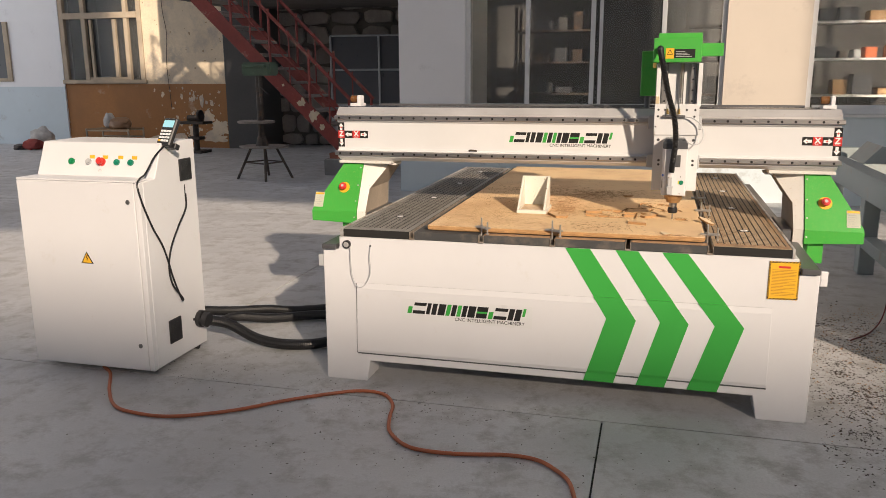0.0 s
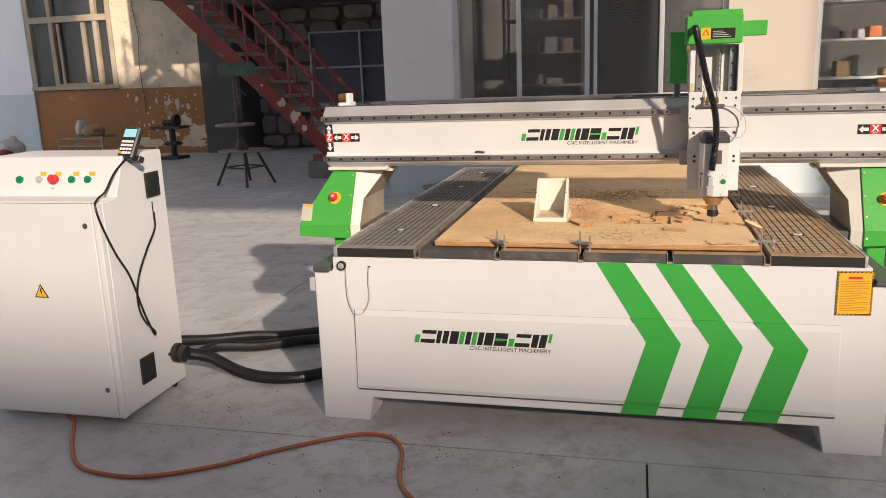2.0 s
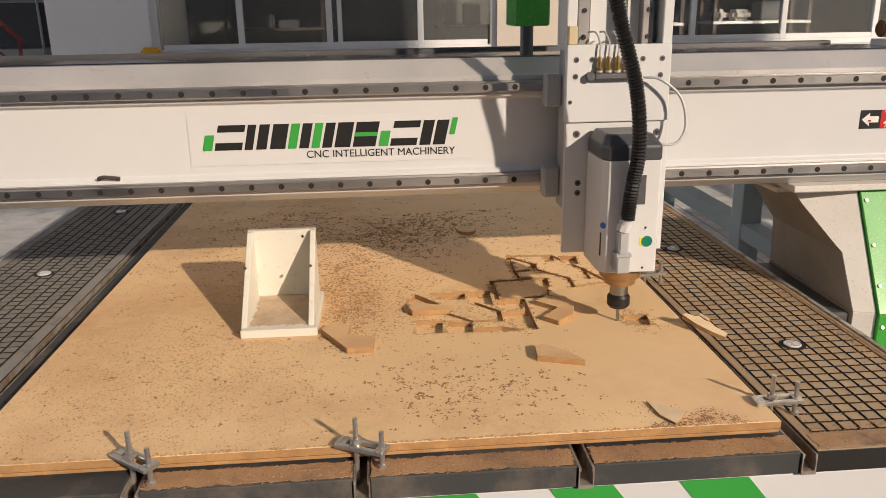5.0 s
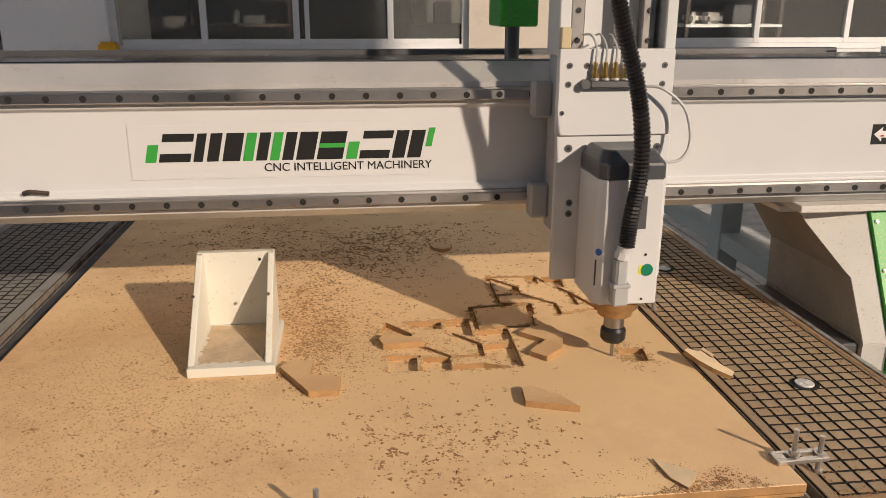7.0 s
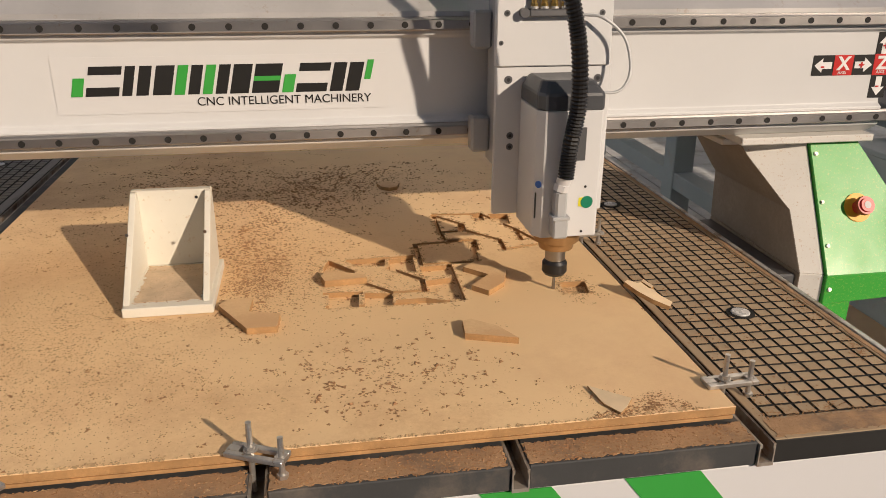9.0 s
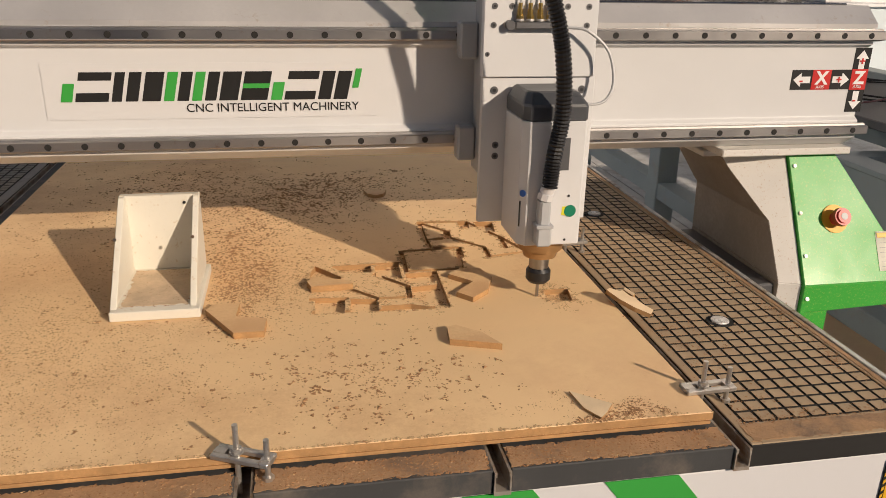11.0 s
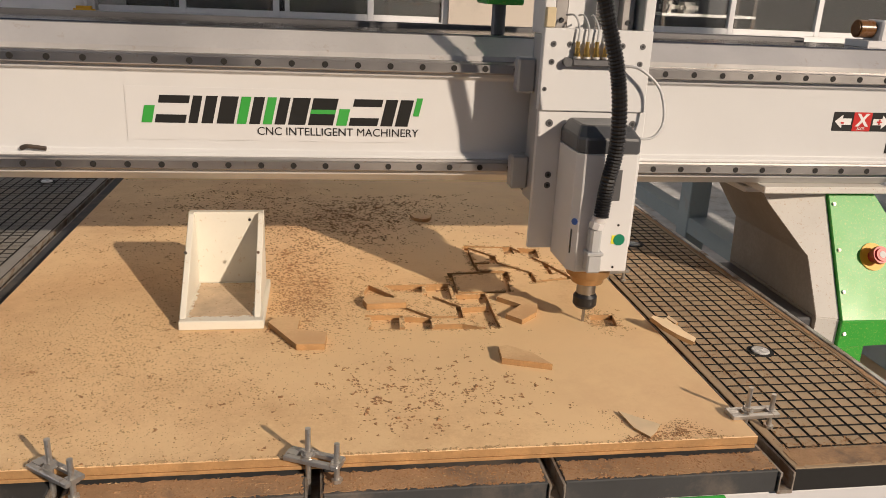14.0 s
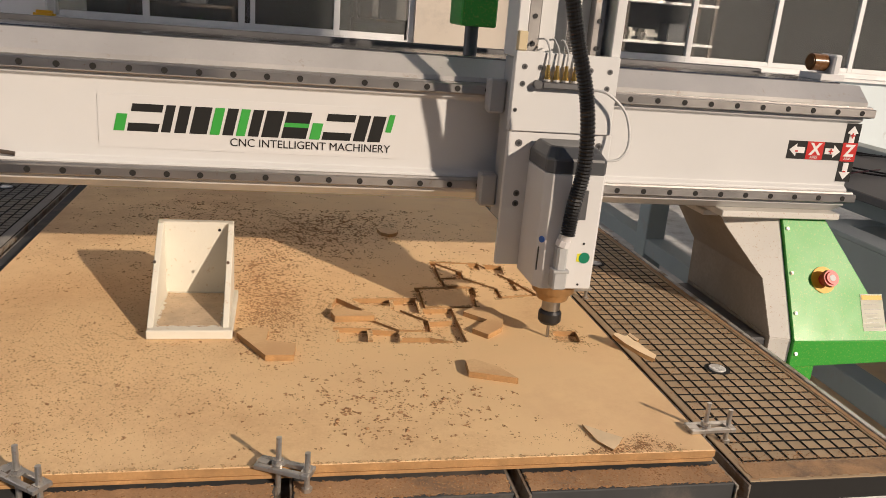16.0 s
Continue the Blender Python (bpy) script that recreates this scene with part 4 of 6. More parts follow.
def support(side):
    def mx(pts):
        return pts if side > 0 else [(2 * MX - x, z) for x, z in pts][::-1]

    def bx(x0, x1, *rest):
        return box(x0, x1, *rest) if side > 0 else box(2 * MX - x1, 2 * MX - x0, *rest)

    def px(x):
        return x if side > 0 else 2 * MX - x

    def leg_y(x, z):
        return yf(z, 0.044 * (abs(x - MX) - 0.978) / 0.134)

    leg_bm = join(prism_xz(mx([(2.058, 0.984), (2.075, 0.95), (2.132, 0.865), (2.142, 0.852), (2.146, 0.7351), (2.192, 0.7351), (2.192, 0.984)]), leg_y, 0.93, 0.0015),
                                  prism_xz(mx([(2.146, 0.735), (2.146, 0.62), (2.192, 0.62), (2.192, 0.735)]), leg_y, 0.93, 0.0015))
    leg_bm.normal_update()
    # inward faces get the colour that holds the shade
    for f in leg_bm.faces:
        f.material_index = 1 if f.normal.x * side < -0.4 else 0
    leg = part("gantry_leg", leg_bm, [DUSTY_WHITE, LEG_SHADE_SIDE], router, "white gantry leg, inner side dusty and coloured dark for shade")
    WORLD[leg.name] = Matrix()
    part("flange", join(bx(2.03, 2.325, 0.640, 0.93, 0.9845, 0.9995, 0.002), bx(2.02, 2.06, 0.70, 0.80, 0.972, 0.9842, 0.002)), DUSTY_WHITE, leg)
    part("bearing_block", bx(2.1005, 2.1455, 0.56, 0.92, 0.678, 0.73, 0.004), DARK_STEEL, leg)
    part("foot_bracket", bx(2.215, 2.285, 0.56, 0.90, 0.575, 0.671, 0.003), GREEN, leg)
    cover = part("motor_cover", join(prism_xz(mx([(2.193, 0.984), (2.302, 0.984), (2.443, 0.752), (2.447, 0.7351), (2.193, 0.7351)]), lambda x, z: yf(z, 0.052), 0.93, 0.0015),
                                     prism_xz(mx([(2.193, 0.735), (2.447, 0.735), (2.447, 0.682), (2.193, 0.672)]), lambda x, z: yf(z, 0.052), 0.93, 0.0015)), GREEN, router, "green folded sheet motor cover")
    WORLD[cover.name] = Matrix()
    nrm = Vector((0, -0.25, 0.132)).normalized()
    c = Vector((px(2.281), yf(0.857, 0.052), 0.857))
    plate = part("stop_plate", rod(c, c + nrm * 0.003, 0.0305, n=32, w=0.0008), YELLOW, cover, "yellow emergency stop plate", True)
    part("emergency_stop", join(rod(c + nrm * 0.003, c + nrm * 0.016, 0.0135, n=24), rod(c + nrm * 0.016, c + nrm * 0.033, 0.0205, 0.018, n=28, w=0.004)), RED, cover, "red mushroom button", True)
    part("stop_mark", rod(c + nrm * 0.0331, c + nrm * 0.0336, 0.0075, n=16), LIGHT_GREY, cover)
    for z in (0.96, 0.87, 0.79, 0.705):
        q = Vector((px(2.203), yf(z, 0.052), z))
        part("screw", rod(q, q + nrm * 0.004, 0.0042, n=10, w=0.001), ALU, cover, "", True)
    lx = (2.372, 2.430) if side > 0 else (2 * MX - 2.442, 2 * MX - 2.388)
    lab = bmesh.new()
    def quad(x0, x1, z0, z1, d):
        vs = [lab.verts.new((x, yf(z, 0.052) - d, z)) for x, z in ((x0, z0), (x1, z0), (x1, z1), (x0, z1))]
        return lab.faces.new(vs)
    quad(lx[0], lx[1], 0.755, 0.830, 0.0012)
    bmesh.ops.solidify(lab, geom=lab.faces[:], thickness=0.0008)
    sticker = part("caution_label", lab, LABEL_PAPER, cover, "pale caution label with small print")
    lab = bmesh.new()
    quad(lx[0] + 0.003, lx[1] - 0.003, 0.8185, 0.8275, 0.0022)
    part("label_head", lab, YELLOW, cover)
    lab = bmesh.new()
    for i in range(6):
        quad(lx[0] + 0.006, lx[1] - 0.008 - 0.010 * (i % 2), 0.763 + i * 0.009, 0.7637 + i * 0.009, 0.0022)
    part("small_print", lab, LIGHT_GREY, cover)


support(1)
support(-1)

# ---- head: carriage, column, spindle ----
HX, HY = 1.595, 0.47            # the tool's place
PX0, PX1, PY = 1.491, 1.697, 0.53
carriage = part("carriage", join(box(PX0 + 0.006, PX1 - 0.006, PY + 0.012, F - 0.031, 0.985, 1.30, 0.003), box(PX0 - 0.028, PX0 + 0.006, PY + 0.06, F - 0.031, 1.19, 1.255, 0.004), box(PX1 - 0.006, PX1 + 0.012, PY + 0.06, F - 0.031, 1.19, 1.255, 0.004),
                              box(PX0 - 0.028, PX0 + 0.006, PY + 0.06, F - 0.031, 1.005, 1.07, 0.004), box(PX1 - 0.006, PX1 + 0.012, PY + 0.06, F - 0.031, 1.005, 1.07, 0.004)), LIGHT_GREY, router, "grey carriage with bearing blocks")
column = part("z_column", join(box(PX0, PX0 + 0.02, PY + 0.012, F - 0.035, 1.301, 1.50, 0.002), box(PX1 - 0.02, PX1, PY + 0.012, F - 0.035, 1.301, 1.50, 0.002), box(PX0 + 0.02, PX1 - 0.02, F - 0.06, F - 0.035, 1.301, 1.50, 0.002)), CREAM_PAINT, router, "white open column of the head")
WORLD[column.name] = Matrix()
for x in (PX0 + 0.04, PX1 - 0.04):
    zr = part("z_rail", box(x - 0.012, x + 0.012, F - 0.085, F - 0.0605, 1.301, 1.50, 0.002), STEEL, column, "steel guide rail")
    WORLD[zr.name] = Matrix()
    for k in range(4):
        part("rail_bolt", rod((x, F - 0.084, 1.325 + k * 0.05), (x, F - 0.087, 1.325 + k * 0.05), 0.0046, n=10), BLACK, zr)
part("ball_screw", tube([(HX + 0.012, F - 0.08, 1.29), (HX + 0.012, F - 0.08, 1.5)], 0.0085, 12, 0.0012, 0.005), STEEL, column, "threaded steel ball screw", True)
upper = part("upper_plate", box(PX0 - 0.002, PX1 - 0.006, PY - 0.006, PY + 0.012, 1.168, 1.313, 0.0015), CREAM_PAINT, router, "white upper head plate")
WORLD[upper.name] = Matrix()
lower = part("lower_plate", box(PX0, PX1, PY, PY + 0.012, 0.904, 1.1675, 0.0015), CREAM_PAINT, router, "white lower head plate")
WORLD[lower.name] = Matrix()


def socket(x, z, y, r, parent):
    part("socket_bolt", join(rod((x, y, z), (x, y - 0.0012, z), r, n=16, w=0.0003)), DARK_STEEL, parent, "", True)
    part("bolt_hole", rod((x, y - 0.0012, z), (x, y - 0.0016, z), r * 0.5, n=6), BLACK, parent)


for x in (PX0 + 0.016, PX0 + 0.046, PX1 - 0.062, PX1 - 0.024):
    socket(x, 1.286, PY - 0.006, 0.0052, upper)
for x in (PX0 + 0.015, PX1 - 0.026):
    socket(x, 1.255, PY - 0.006, 0.0052, upper)
socket(PX0 + 0.006, 1.207, PY - 0.006, 0.004, upper)
for x in (PX0 + 0.022, PX1 - 0.024):
    socket(x, 1.145, PY, 0.007, lower)
for z in (1.048, 1.028):
    socket(PX0 + 0.028, z, PY, 0.0062, lower)
    socket(PX1 - 0.022, z, PY, 0.0062, lower)

man = part("oil_manifold", join(box(1.540, 1.630, PY - 0.022, PY - 0.0065, 1.250, 1.262, 0.002), rod((1.533, PY - 0.0065, 1.256), (1.533, PY - 0.02, 1.256), 0.008, n=14)), DARK_STEEL, upper, "grey oil manifold")
for k in range(4):
    x = 1.549 + k * 0.0175
    part("oil_fitting", join(rod((x, PY - 0.014, 1.2625), (x, PY - 0.014, 1.272), 0.0062, n=6), rod((x, PY - 0.014, 1.272), (x, PY - 0.014, 1.282), 0.005, n=12), rod((x, PY - 0.014, 1.282), (x, PY - 0.014, 1.292), 0.0036, n=12)), BRASS, upper, "brass oil fitting", True)
    part("oil_socket", rod((x, PY - 0.016, 1.2625), (x, PY - 0.016, 1.2665), 0.0072, n=12, w=0.001), ALU, upper, "pale steel socket", True)
    part("oil_tube", tube(smooth_path([(x, PY - 0.014, 1.29), (x + 0.001, PY - 0.012, 1.315), (x - 0.004, PY + 0.005, 1.335), (x - 0.012 + 0.006 * k, PY + 0.03, 1.335)], 5), 0.0018, 6), LIGHT_GREY, upper, "thin clear oil tube")
part("guard_block", box(PX0 + 0.0005, PX0 + 0.018, PY - 0.002, PY + 0.0115, 1.3135, 1.348, 0.002), mat("cream_plastic", (0.6, 0.5, 0.32), 0.5), upper, "small cream plastic block")

# spindle
SX0, SX1, SY0, SY1 = HX - 0.059, HX + 0.052, HY - 0.058, PY - 0.001
oct_ = [(SX0 + 0.012, SY0), (SX1 - 0.004, SY0), (SX1, SY0 + 0.006), (SX1, SY1), (SX0, SY1), (SX0, SY0 + 0.016)]
spindle = part("spindle_body", prism_xy(oct_, 0.897, 1.112, 0.0015), CREAM_PAINT, router, "white square spindle housing")
WORLD[spindle.name] = Matrix()
cap = bmesh.new()
low = [cap.verts.new((x, y, 1.1122)) for x, y in oct_]
mid = [cap.verts.new((x, y, 1.138)) for x, y in oct_]
tp = [cap.verts.new((HX - 0.002 + (x - HX) * 0.78, (SY0 + SY1) / 2 + 0.006 + (y - (SY0 + SY1) / 2) * 0.72, 1.158)) for x, y in oct_]
for u, v in ((low, mid), (mid, tp)):
    for i in range(6):
        cap.faces.new((u[i], u[(i + 1) % 6], v[(i + 1) % 6], v[i]))
cap.faces.new(tp)
cap.faces.new(low[::-1])
part("spindle_cap", bevel(cap, 0.003), GREY_PLASTIC, spindle, "dark grey plastic cap")
part("nose", join(rod((HX, HY, 0.8965), (HX, HY, 0.872), 0.043, 0.040, n=28, w=0.002), rod((HX, HY, 0.8715), (HX, HY, 0.858), 0.033, 0.030, n=28)), BRONZE, spindle, "bronze coloured spindle nose", True)
part("shaft", rod((HX, HY, 0.8575), (HX, HY, 0.834), 0.018, n=24, w=0.001), STEEL, spindle, "steel shaft", True)
part("collet_nut", join(rod((HX, HY, 0.8335), (HX, HY, 0.828), 0.019, 0.0225, n=24), rod((HX, HY, 0.828), (HX, HY, 0.812), 0.0225, n=24), rod((HX, HY, 0.812), (HX, HY, 0.806), 0.0225, 0.018, n=24)), BLACK, spindle, "black collet nut", True)
part("cutter_bit", rod((HX, HY, 0.8058), (HX, HY, 0.7715), 0.0030, n=10), STEEL, spindle, "thin steel bit")
yy = SY0
part("connector", join(box(HX - 0.034, HX - 0.008, yy - 0.026, yy, 0.903, 0.938, 0.003), box(HX - 0.031, HX - 0.011, yy - 0.024, yy, 0.9385, 0.985, 0.004), box(HX - 0.036, HX - 0.006, yy - 0.028, yy - 0.002, 0.936, 0.942, 0.001)), LIGHT_GREY, spindle, "grey cable plug")
part("gland", join(rod((HX - 0.021, yy - 0.014, 0.9855), (HX - 0.019, yy - 0.016, 0.997), 0.0135, n=8), rod((HX - 0.019, yy - 0.016, 0.997), (HX - 0.016, yy - 0.02, 1.010), 0.0120, n=16)), WHITE_PAINT, spindle, "white cable gland", True)
part("green_sticker", rod((SX1 - 0.022, yy, 0.958), (SX1 - 0.022, yy - 0.0012, 0.958), 0.0105, n=24), mat("green_sticker", (0.01, 0.2, 0.11), 0.4), spindle, "round green sticker")
part("yellow_sticker", prism_xz([(SX1 - 0.037, 0.951), (SX1 - 0.022, 0.949), (SX1 - 0.018, 0.967), (SX1 - 0.036, 0.966)], yy - 0.0006, yy - 0.0001), mat("lime_sticker", (0.7, 0.65, 0.03), 0.5), spindle)
part("blue_sticker", rod((SX0 + 0.006, yy + 0.007, 0.99), (SX0 + 0.005, yy + 0.0062, 0.99), 0.006, n=18), mat("blue_sticker", (0.02, 0.10, 0.4), 0.4), spindle, "round blue sticker")
part("rating_plate", prism_xz([(HX - 0.006, 1.03), (HX + 0.022, 1.03), (HX + 0.022, 1.085), (HX - 0.006, 1.085)], yy - 0.001, yy - 0.0001), DARK_STEEL, spindle, "dark rating plate")
for x, z in ((SX1 - 0.026, 0.985), (SX1 - 0.028, 0.906)):
    part("body_screw", rod((x, yy, z), (x, yy - 0.001, z), 0.0022, n=8), BLACK, spindle)
part("print_bars", join(prism_xz([(SX0 + 0.002, 0.93), (SX0 + 0.004, 0.93), (SX0 + 0.004, 0.975), (SX0 + 0.002, 0.975)], yy + 0.010, yy + 0.0125)), BLACK_FILM, spindle)

# drive box on top of the column, its tail and the hose down to the plug
drive = part("drive_cover", join(box(PX0 - 0.02, PX1 - 0.012, PY - 0.035, F - 0.02, 1.503, 1.612, 0.003), prism_yz([(PY - 0.02, 1.612), (F - 0.02, 1.612), (F - 0.02, 1.635), (PY - 0.0, 1.635)], PX0, PX1 - 0.012, 0.002)), GREEN, router, "green sheet cover of the drive")
WORLD[drive.name] = Matrix()
part("cover_tail", box(PX1 - 0.011, PX1 + 0.085, F - 0.11, F - 0.03, 1.53, 1.588, 0.002), GREEN, drive)
part("warning_label", prism_xz([(PX0 + 0.035, 1.52), (PX0 + 0.072, 1.52), (PX0 + 0.072, 1.566), (PX0 + 0.035, 1.566)], PY - 0.0365, PY - 0.0352), YELLOW, drive, "yellow warning label")
part("warning_sign", join(*[rod((PX0 + 0.0535 + 0.014 * math.sin(a), PY - 0.037, 1.545 + 0.014 * math.cos(a)), (PX0 + 0.0535 + 0.014 * math.sin(b), PY - 0.037, 1.545 + 0.014 * math.cos(b)), 0.0011, n=6) for a, b in ((0, 2.094), (2.094, 4.189), (4.189, 6.283))]), BLACK_FILM, drive)
part("spec_label", prism_xz([(PX0 + 0.073, 1.522), (PX0 + 0.165, 1.522), (PX0 + 0.165, 1.562), (PX0 + 0.073, 1.562)], PY - 0.0365, PY - 0.0352), BLACK_FILM, drive, "black data label")
part("label_bars", join(*[prism_xz([(PX0 + 0.08, 1.528 + k * 0.007), (PX0 + 0.15 - 0.01 * k, 1.528 + k * 0.007), (PX0 + 0.15 - 0.01 * k, 1.5305 + k * 0.007), (PX0 + 0.08, 1.5305 + k * 0.007)], PY - 0.0372, PY - 0.0366) for k in range(4)]), LIGHT_GREY, drive)
part("box_connector", box(PX0 - 0.018, PX0 - 0.004, PY - 0.03, PY - 0.012, 1.478, 1.5025, 0.002), BRASS, drive)
part("side_drive", box(PX0 - 0.075, PX0 - 0.002, F + 0.03, F + 0.14, 1.345, 1.56, 0.003), GREEN, router, "green side drive cover")
part("side_motor", rod((PX0 - 0.04, F + 0.08, 1.2876), (PX0 - 0.04, F + 0.08, 1.3445), 0.014, n=16), DARK_STEEL, router)
hose_line = smooth_path([(PX0 + 0.012, PY - 0.036, 1.565), (PX0 + 0.012, PY - 0.085, 1.555), (PX0 + 0.03, PY - 0.13, 1.47), (PX0 + 0.056, PY - 0.14, 1.36), (PX0 + 0.090, PY - 0.145, 1.24), (PX0 + 0.098, PY - 0.15, 1.14), (PX0 + 0.092, PY - 0.14, 1.06), (HX - 0.016, yy - 0.021, 1.008)], 10)
part("cable_hose", tube(hose_line, 0.0115, 14, 0.0024, 0.0062), RUBBER, router, "black corrugated cable hose")
part("grey_cable", tube(smooth_path([(1.633, PY - 0.02, 1.253), (1.665, PY - 0.03, 1.248), (1.703, PY - 0.035, 1.215), (1.713, PY - 0.045, 1.165), (1.697, PY - 0.055, 1.135), (1.665, PY - 0.06, 1.130), (1.635, PY - 0.055, 1.148)], 8), 0.0026, 8), LIGHT_GREY, router, "grey loop of cable")

# ---- things on the bed ----
def bracket():
    b = thing("angle_bracket", (0.92, 0.56, 0.7755), "white painted steel angle bracket with gussets, sawdust inside", "bracket")
    x0, x1, y0, y1 = 0.848, 0.996, 0.462, 0.672
    z = 0.7756
    part("base_plate", box(x0, x1, y0, y1, z, z + 0.017, 0.0015), BRACKET_PAINT, b)
    part("back_plate", prism_yz([(y1 - 0.018, z + 0.0172), (y1, z + 0.0172), (y1 - 0.006, z + 0.165), (y1 - 0.024, z + 0.165)], x0 - 0.002, x1 - 0.008, 0.0015), BRACKET_PAINT, b)
    for x in (x0, x1 - 0.018):
        part("gusset", prism_yz([(y0 + 0.012, z + 0.0172), (y1 - 0.0182, z + 0.0172), (y1 - 0.0242, z + 0.165), (y1 - 0.034, z + 0.165)], x, x + 0.011, 0.0012), BRACKET_PAINT, b)
    for x in (x0 + 0.005, x1 - 0.013):
        part("rivet", rod((x, y1 - 0.12, z + 0.115), (x, y1 - 0.122, z + 0.116), 0.003, n=8), OLD_IRON, b)
    part("hole", rod((x1 - 0.035, y1 - 0.0235, z + 0.15), (x1 - 0.035, y1 - 0.0248, z + 0.15), 0.003, n=8), BLACK, b)
    return b


bracket()


def clamp(x, y, turn):
    c = thing("work_clamp", (0, 0, 0.7505), "zinc-plated slotted clamp bar with two upright bolts", "clamp", "clamps on the bed")
    z = 0.0250
    bar = join(box(-0.038, 0.040, -0.014, -0.0055, z, z + 0.007, 0.0012), box(-0.038, 0.040, 0.0055, 0.014, z, z + 0.007, 0.0012), box(-0.038, -0.022, -0.0056, 0.0056, z, z + 0.007), box(0.026, 0.040, -0.0056, 0.0056, z, z + 0.007))
    WORLD[c.name] = Matrix()
    part("clamp_bar", bar, CLAMP_STEEL, c)
    part("bolt", join(rod((-0.008, 0, -0.028), (-0.008, 0, 0.072), 0.0038, n=10)), CLAMP_STEEL, c)
    part("nut", join(rod((-0.008, 0, z + 0.0075), (-0.008, 0, z + 0.0085), 0.0092, n=20), rod((-0.008, 0, z + 0.0086), (-0.008, 0, z + 0.0145), 0.0072, n=6)), CLAMP_STEEL, c)
    part("jack_bolt", join(rod((0.033, 0, 0.004), (0.033, 0, 0.058), 0.0038, n=10), rod((0.033, 0, 0.0005), (0.033, 0, 0.006), 0.0075, n=6)), CLAMP_STEEL, c)
    for ch in c.children:
        ch.matrix_parent_inverse = Matrix()
    c.matrix_basis = pose(x, y, 0.7505, 0, 0, turn)
    return c


first = clamp(1.087, 0.040, -25)
for x, y, turn in ((0.767, 0.038, -38), (1.745, 0.108, 2), (1.748, 0.735, 8), (1.746, 1.165, 4)):
    copy_thing(first, pose(x, y, 0.7505, 0, 0, turn))


def offcut(pts, h, lift=0.0, tilt=(0, 0), z=0.7753, top=None, label="small tan offcut of fibreboard lying on the board"):
    cx, cy = sum(p[0] for p in pts) / len(pts), sum(p[1] for p in pts) / len(pts)
    bm = prism_xy([(px - cx, py - cy) for px, py in pts], 0, h)
    for f in bm.faces:
        f.material_index = 0 if f.normal.z > 0.5 else 1
    ob = single("wood_offcut", bm, [top or BOARD, BOARD_EDGE], label, "offcut", "offcuts on the board")
    ob.matrix_basis = pose(cx, cy, z + lift, tilt[0], tilt[1], 0)
    return ob


offcut([(1.003, 0.470), (1.020, 0.492), (1.060, 0.490), (1.056, 0.436), (1.108, 0.420), (1.104, 0.372), (1.056, 0.372)], 0.011)
offcut([(1.398, 0.300), (1.402, 0.345), (1.418, 0.350), (1.455, 0.318), (1.478, 0.272)], 0.011)
offcut([(1.540, 0.128), (1.589, 0.086), (1.574, 0.066), (1.561, 0.054), (1.546, 0.080)], 0.003, 0.001, (0, 0), 0.7753, PALE_WOOD, "thin pale splinter lying on the board")
offcut([(1.448, 0.575), (1.475, 0.600), (1.515, 0.598), (1.529, 0.552), (1.508, 0.492), (1.472, 0.458), (1.447, 0.487), (1.488, 0.532)], 0.010)
offcut([(1.710, 0.428), (1.720, 0.438), (1.738, 0.431), (1.746, 0.437), (1.753, 0.418), (1.762, 0.414), (1.766, 0.396), (1.782, 0.374), (1.769, 0.356), (1.744, 0.374), (1.724, 0.398)], 0.008, 0.006, (6, 12), 0.7755, PALE_WOOD, "splintered offcut lying across the bed edge")
offcut([(1.758, 0.452), (1.764, 0.458), (1.772, 0.430), (1.766, 0.426)], 0.012, 0.0, (8, -10), 0.7755, PALE_WOOD, "small upright splinter beside the bed edge")
offcut([(1.337, 1.172), (1.365, 1.185), (1.394, 1.160), (1.385, 1.135), (1.365, 1.125), (1.345, 1.140)], 0.009)
offcut([(1.178, 0.565), (1.190, 0.590), (1.256, 0.562), (1.262, 0.545), (1.185, 0.540)], 0.012, 0.001)


# sawdust flakes and crumbs
def flakes(name, spots, count, size, label, surface, seed, material=DUST, clump=1, spread=0.006):
    """Small three-sided flakes, thrown in clumps round the given spots."""
    r = random.Random(seed)
    verts, faces = [], []
    while len(faces) < count * 4:
        cx, cy, sx, sy = r.choice(spots)
        gx, gy = r.gauss(cx, sx), r.gauss(cy, sy)
        for _ in range(1 if clump == 1 else int(r.expovariate(1 / clump)) + 1):
            x, y = (gx, gy) if clump == 1 else (r.gauss(gx, spread), r.gauss(gy, spread))
            z = surface(x, y)
            if z is None:
                continue
            s = size * r.choice((0.35, 0.5, 0.6, 0.8, 1.0, 1.5))
            a = r.uniform(0, 6.3)
            b = len(verts)
            for k in range(3):
                e = s * r.uniform(0.4, 1.3)
                verts.append((x + e * math.cos(a + k * 2.1), y + e * math.sin(a + k * 2.1), z))
            verts.append((x + s * 0.3 * r.uniform(-1, 1), y + s * 0.3 * r.uniform(-1, 1), z + s * r.uniform(0.12, 0.5)))
            faces += [(b, b + 1, b + 3), (b + 1, b + 2, b + 3), (b + 2, b, b + 3), (b + 2, b + 1, b)]
    me = bpy.data.meshes.new(name)
    me.from_pydata(verts, [], faces)
    me.materials.append(material)
    return tagged(new(name, me), label, "sawdust", "", "stuff")


def inside(poly, x, y):
    hit = False
    for (ax, ay), (bx, by) in zip(poly, poly[1:] + poly[:1]):
        if (ay > y) != (by > y) and x < (bx - ax) * (y - ay) / (by - ay) + ax:
            hit = not hit
    return hit


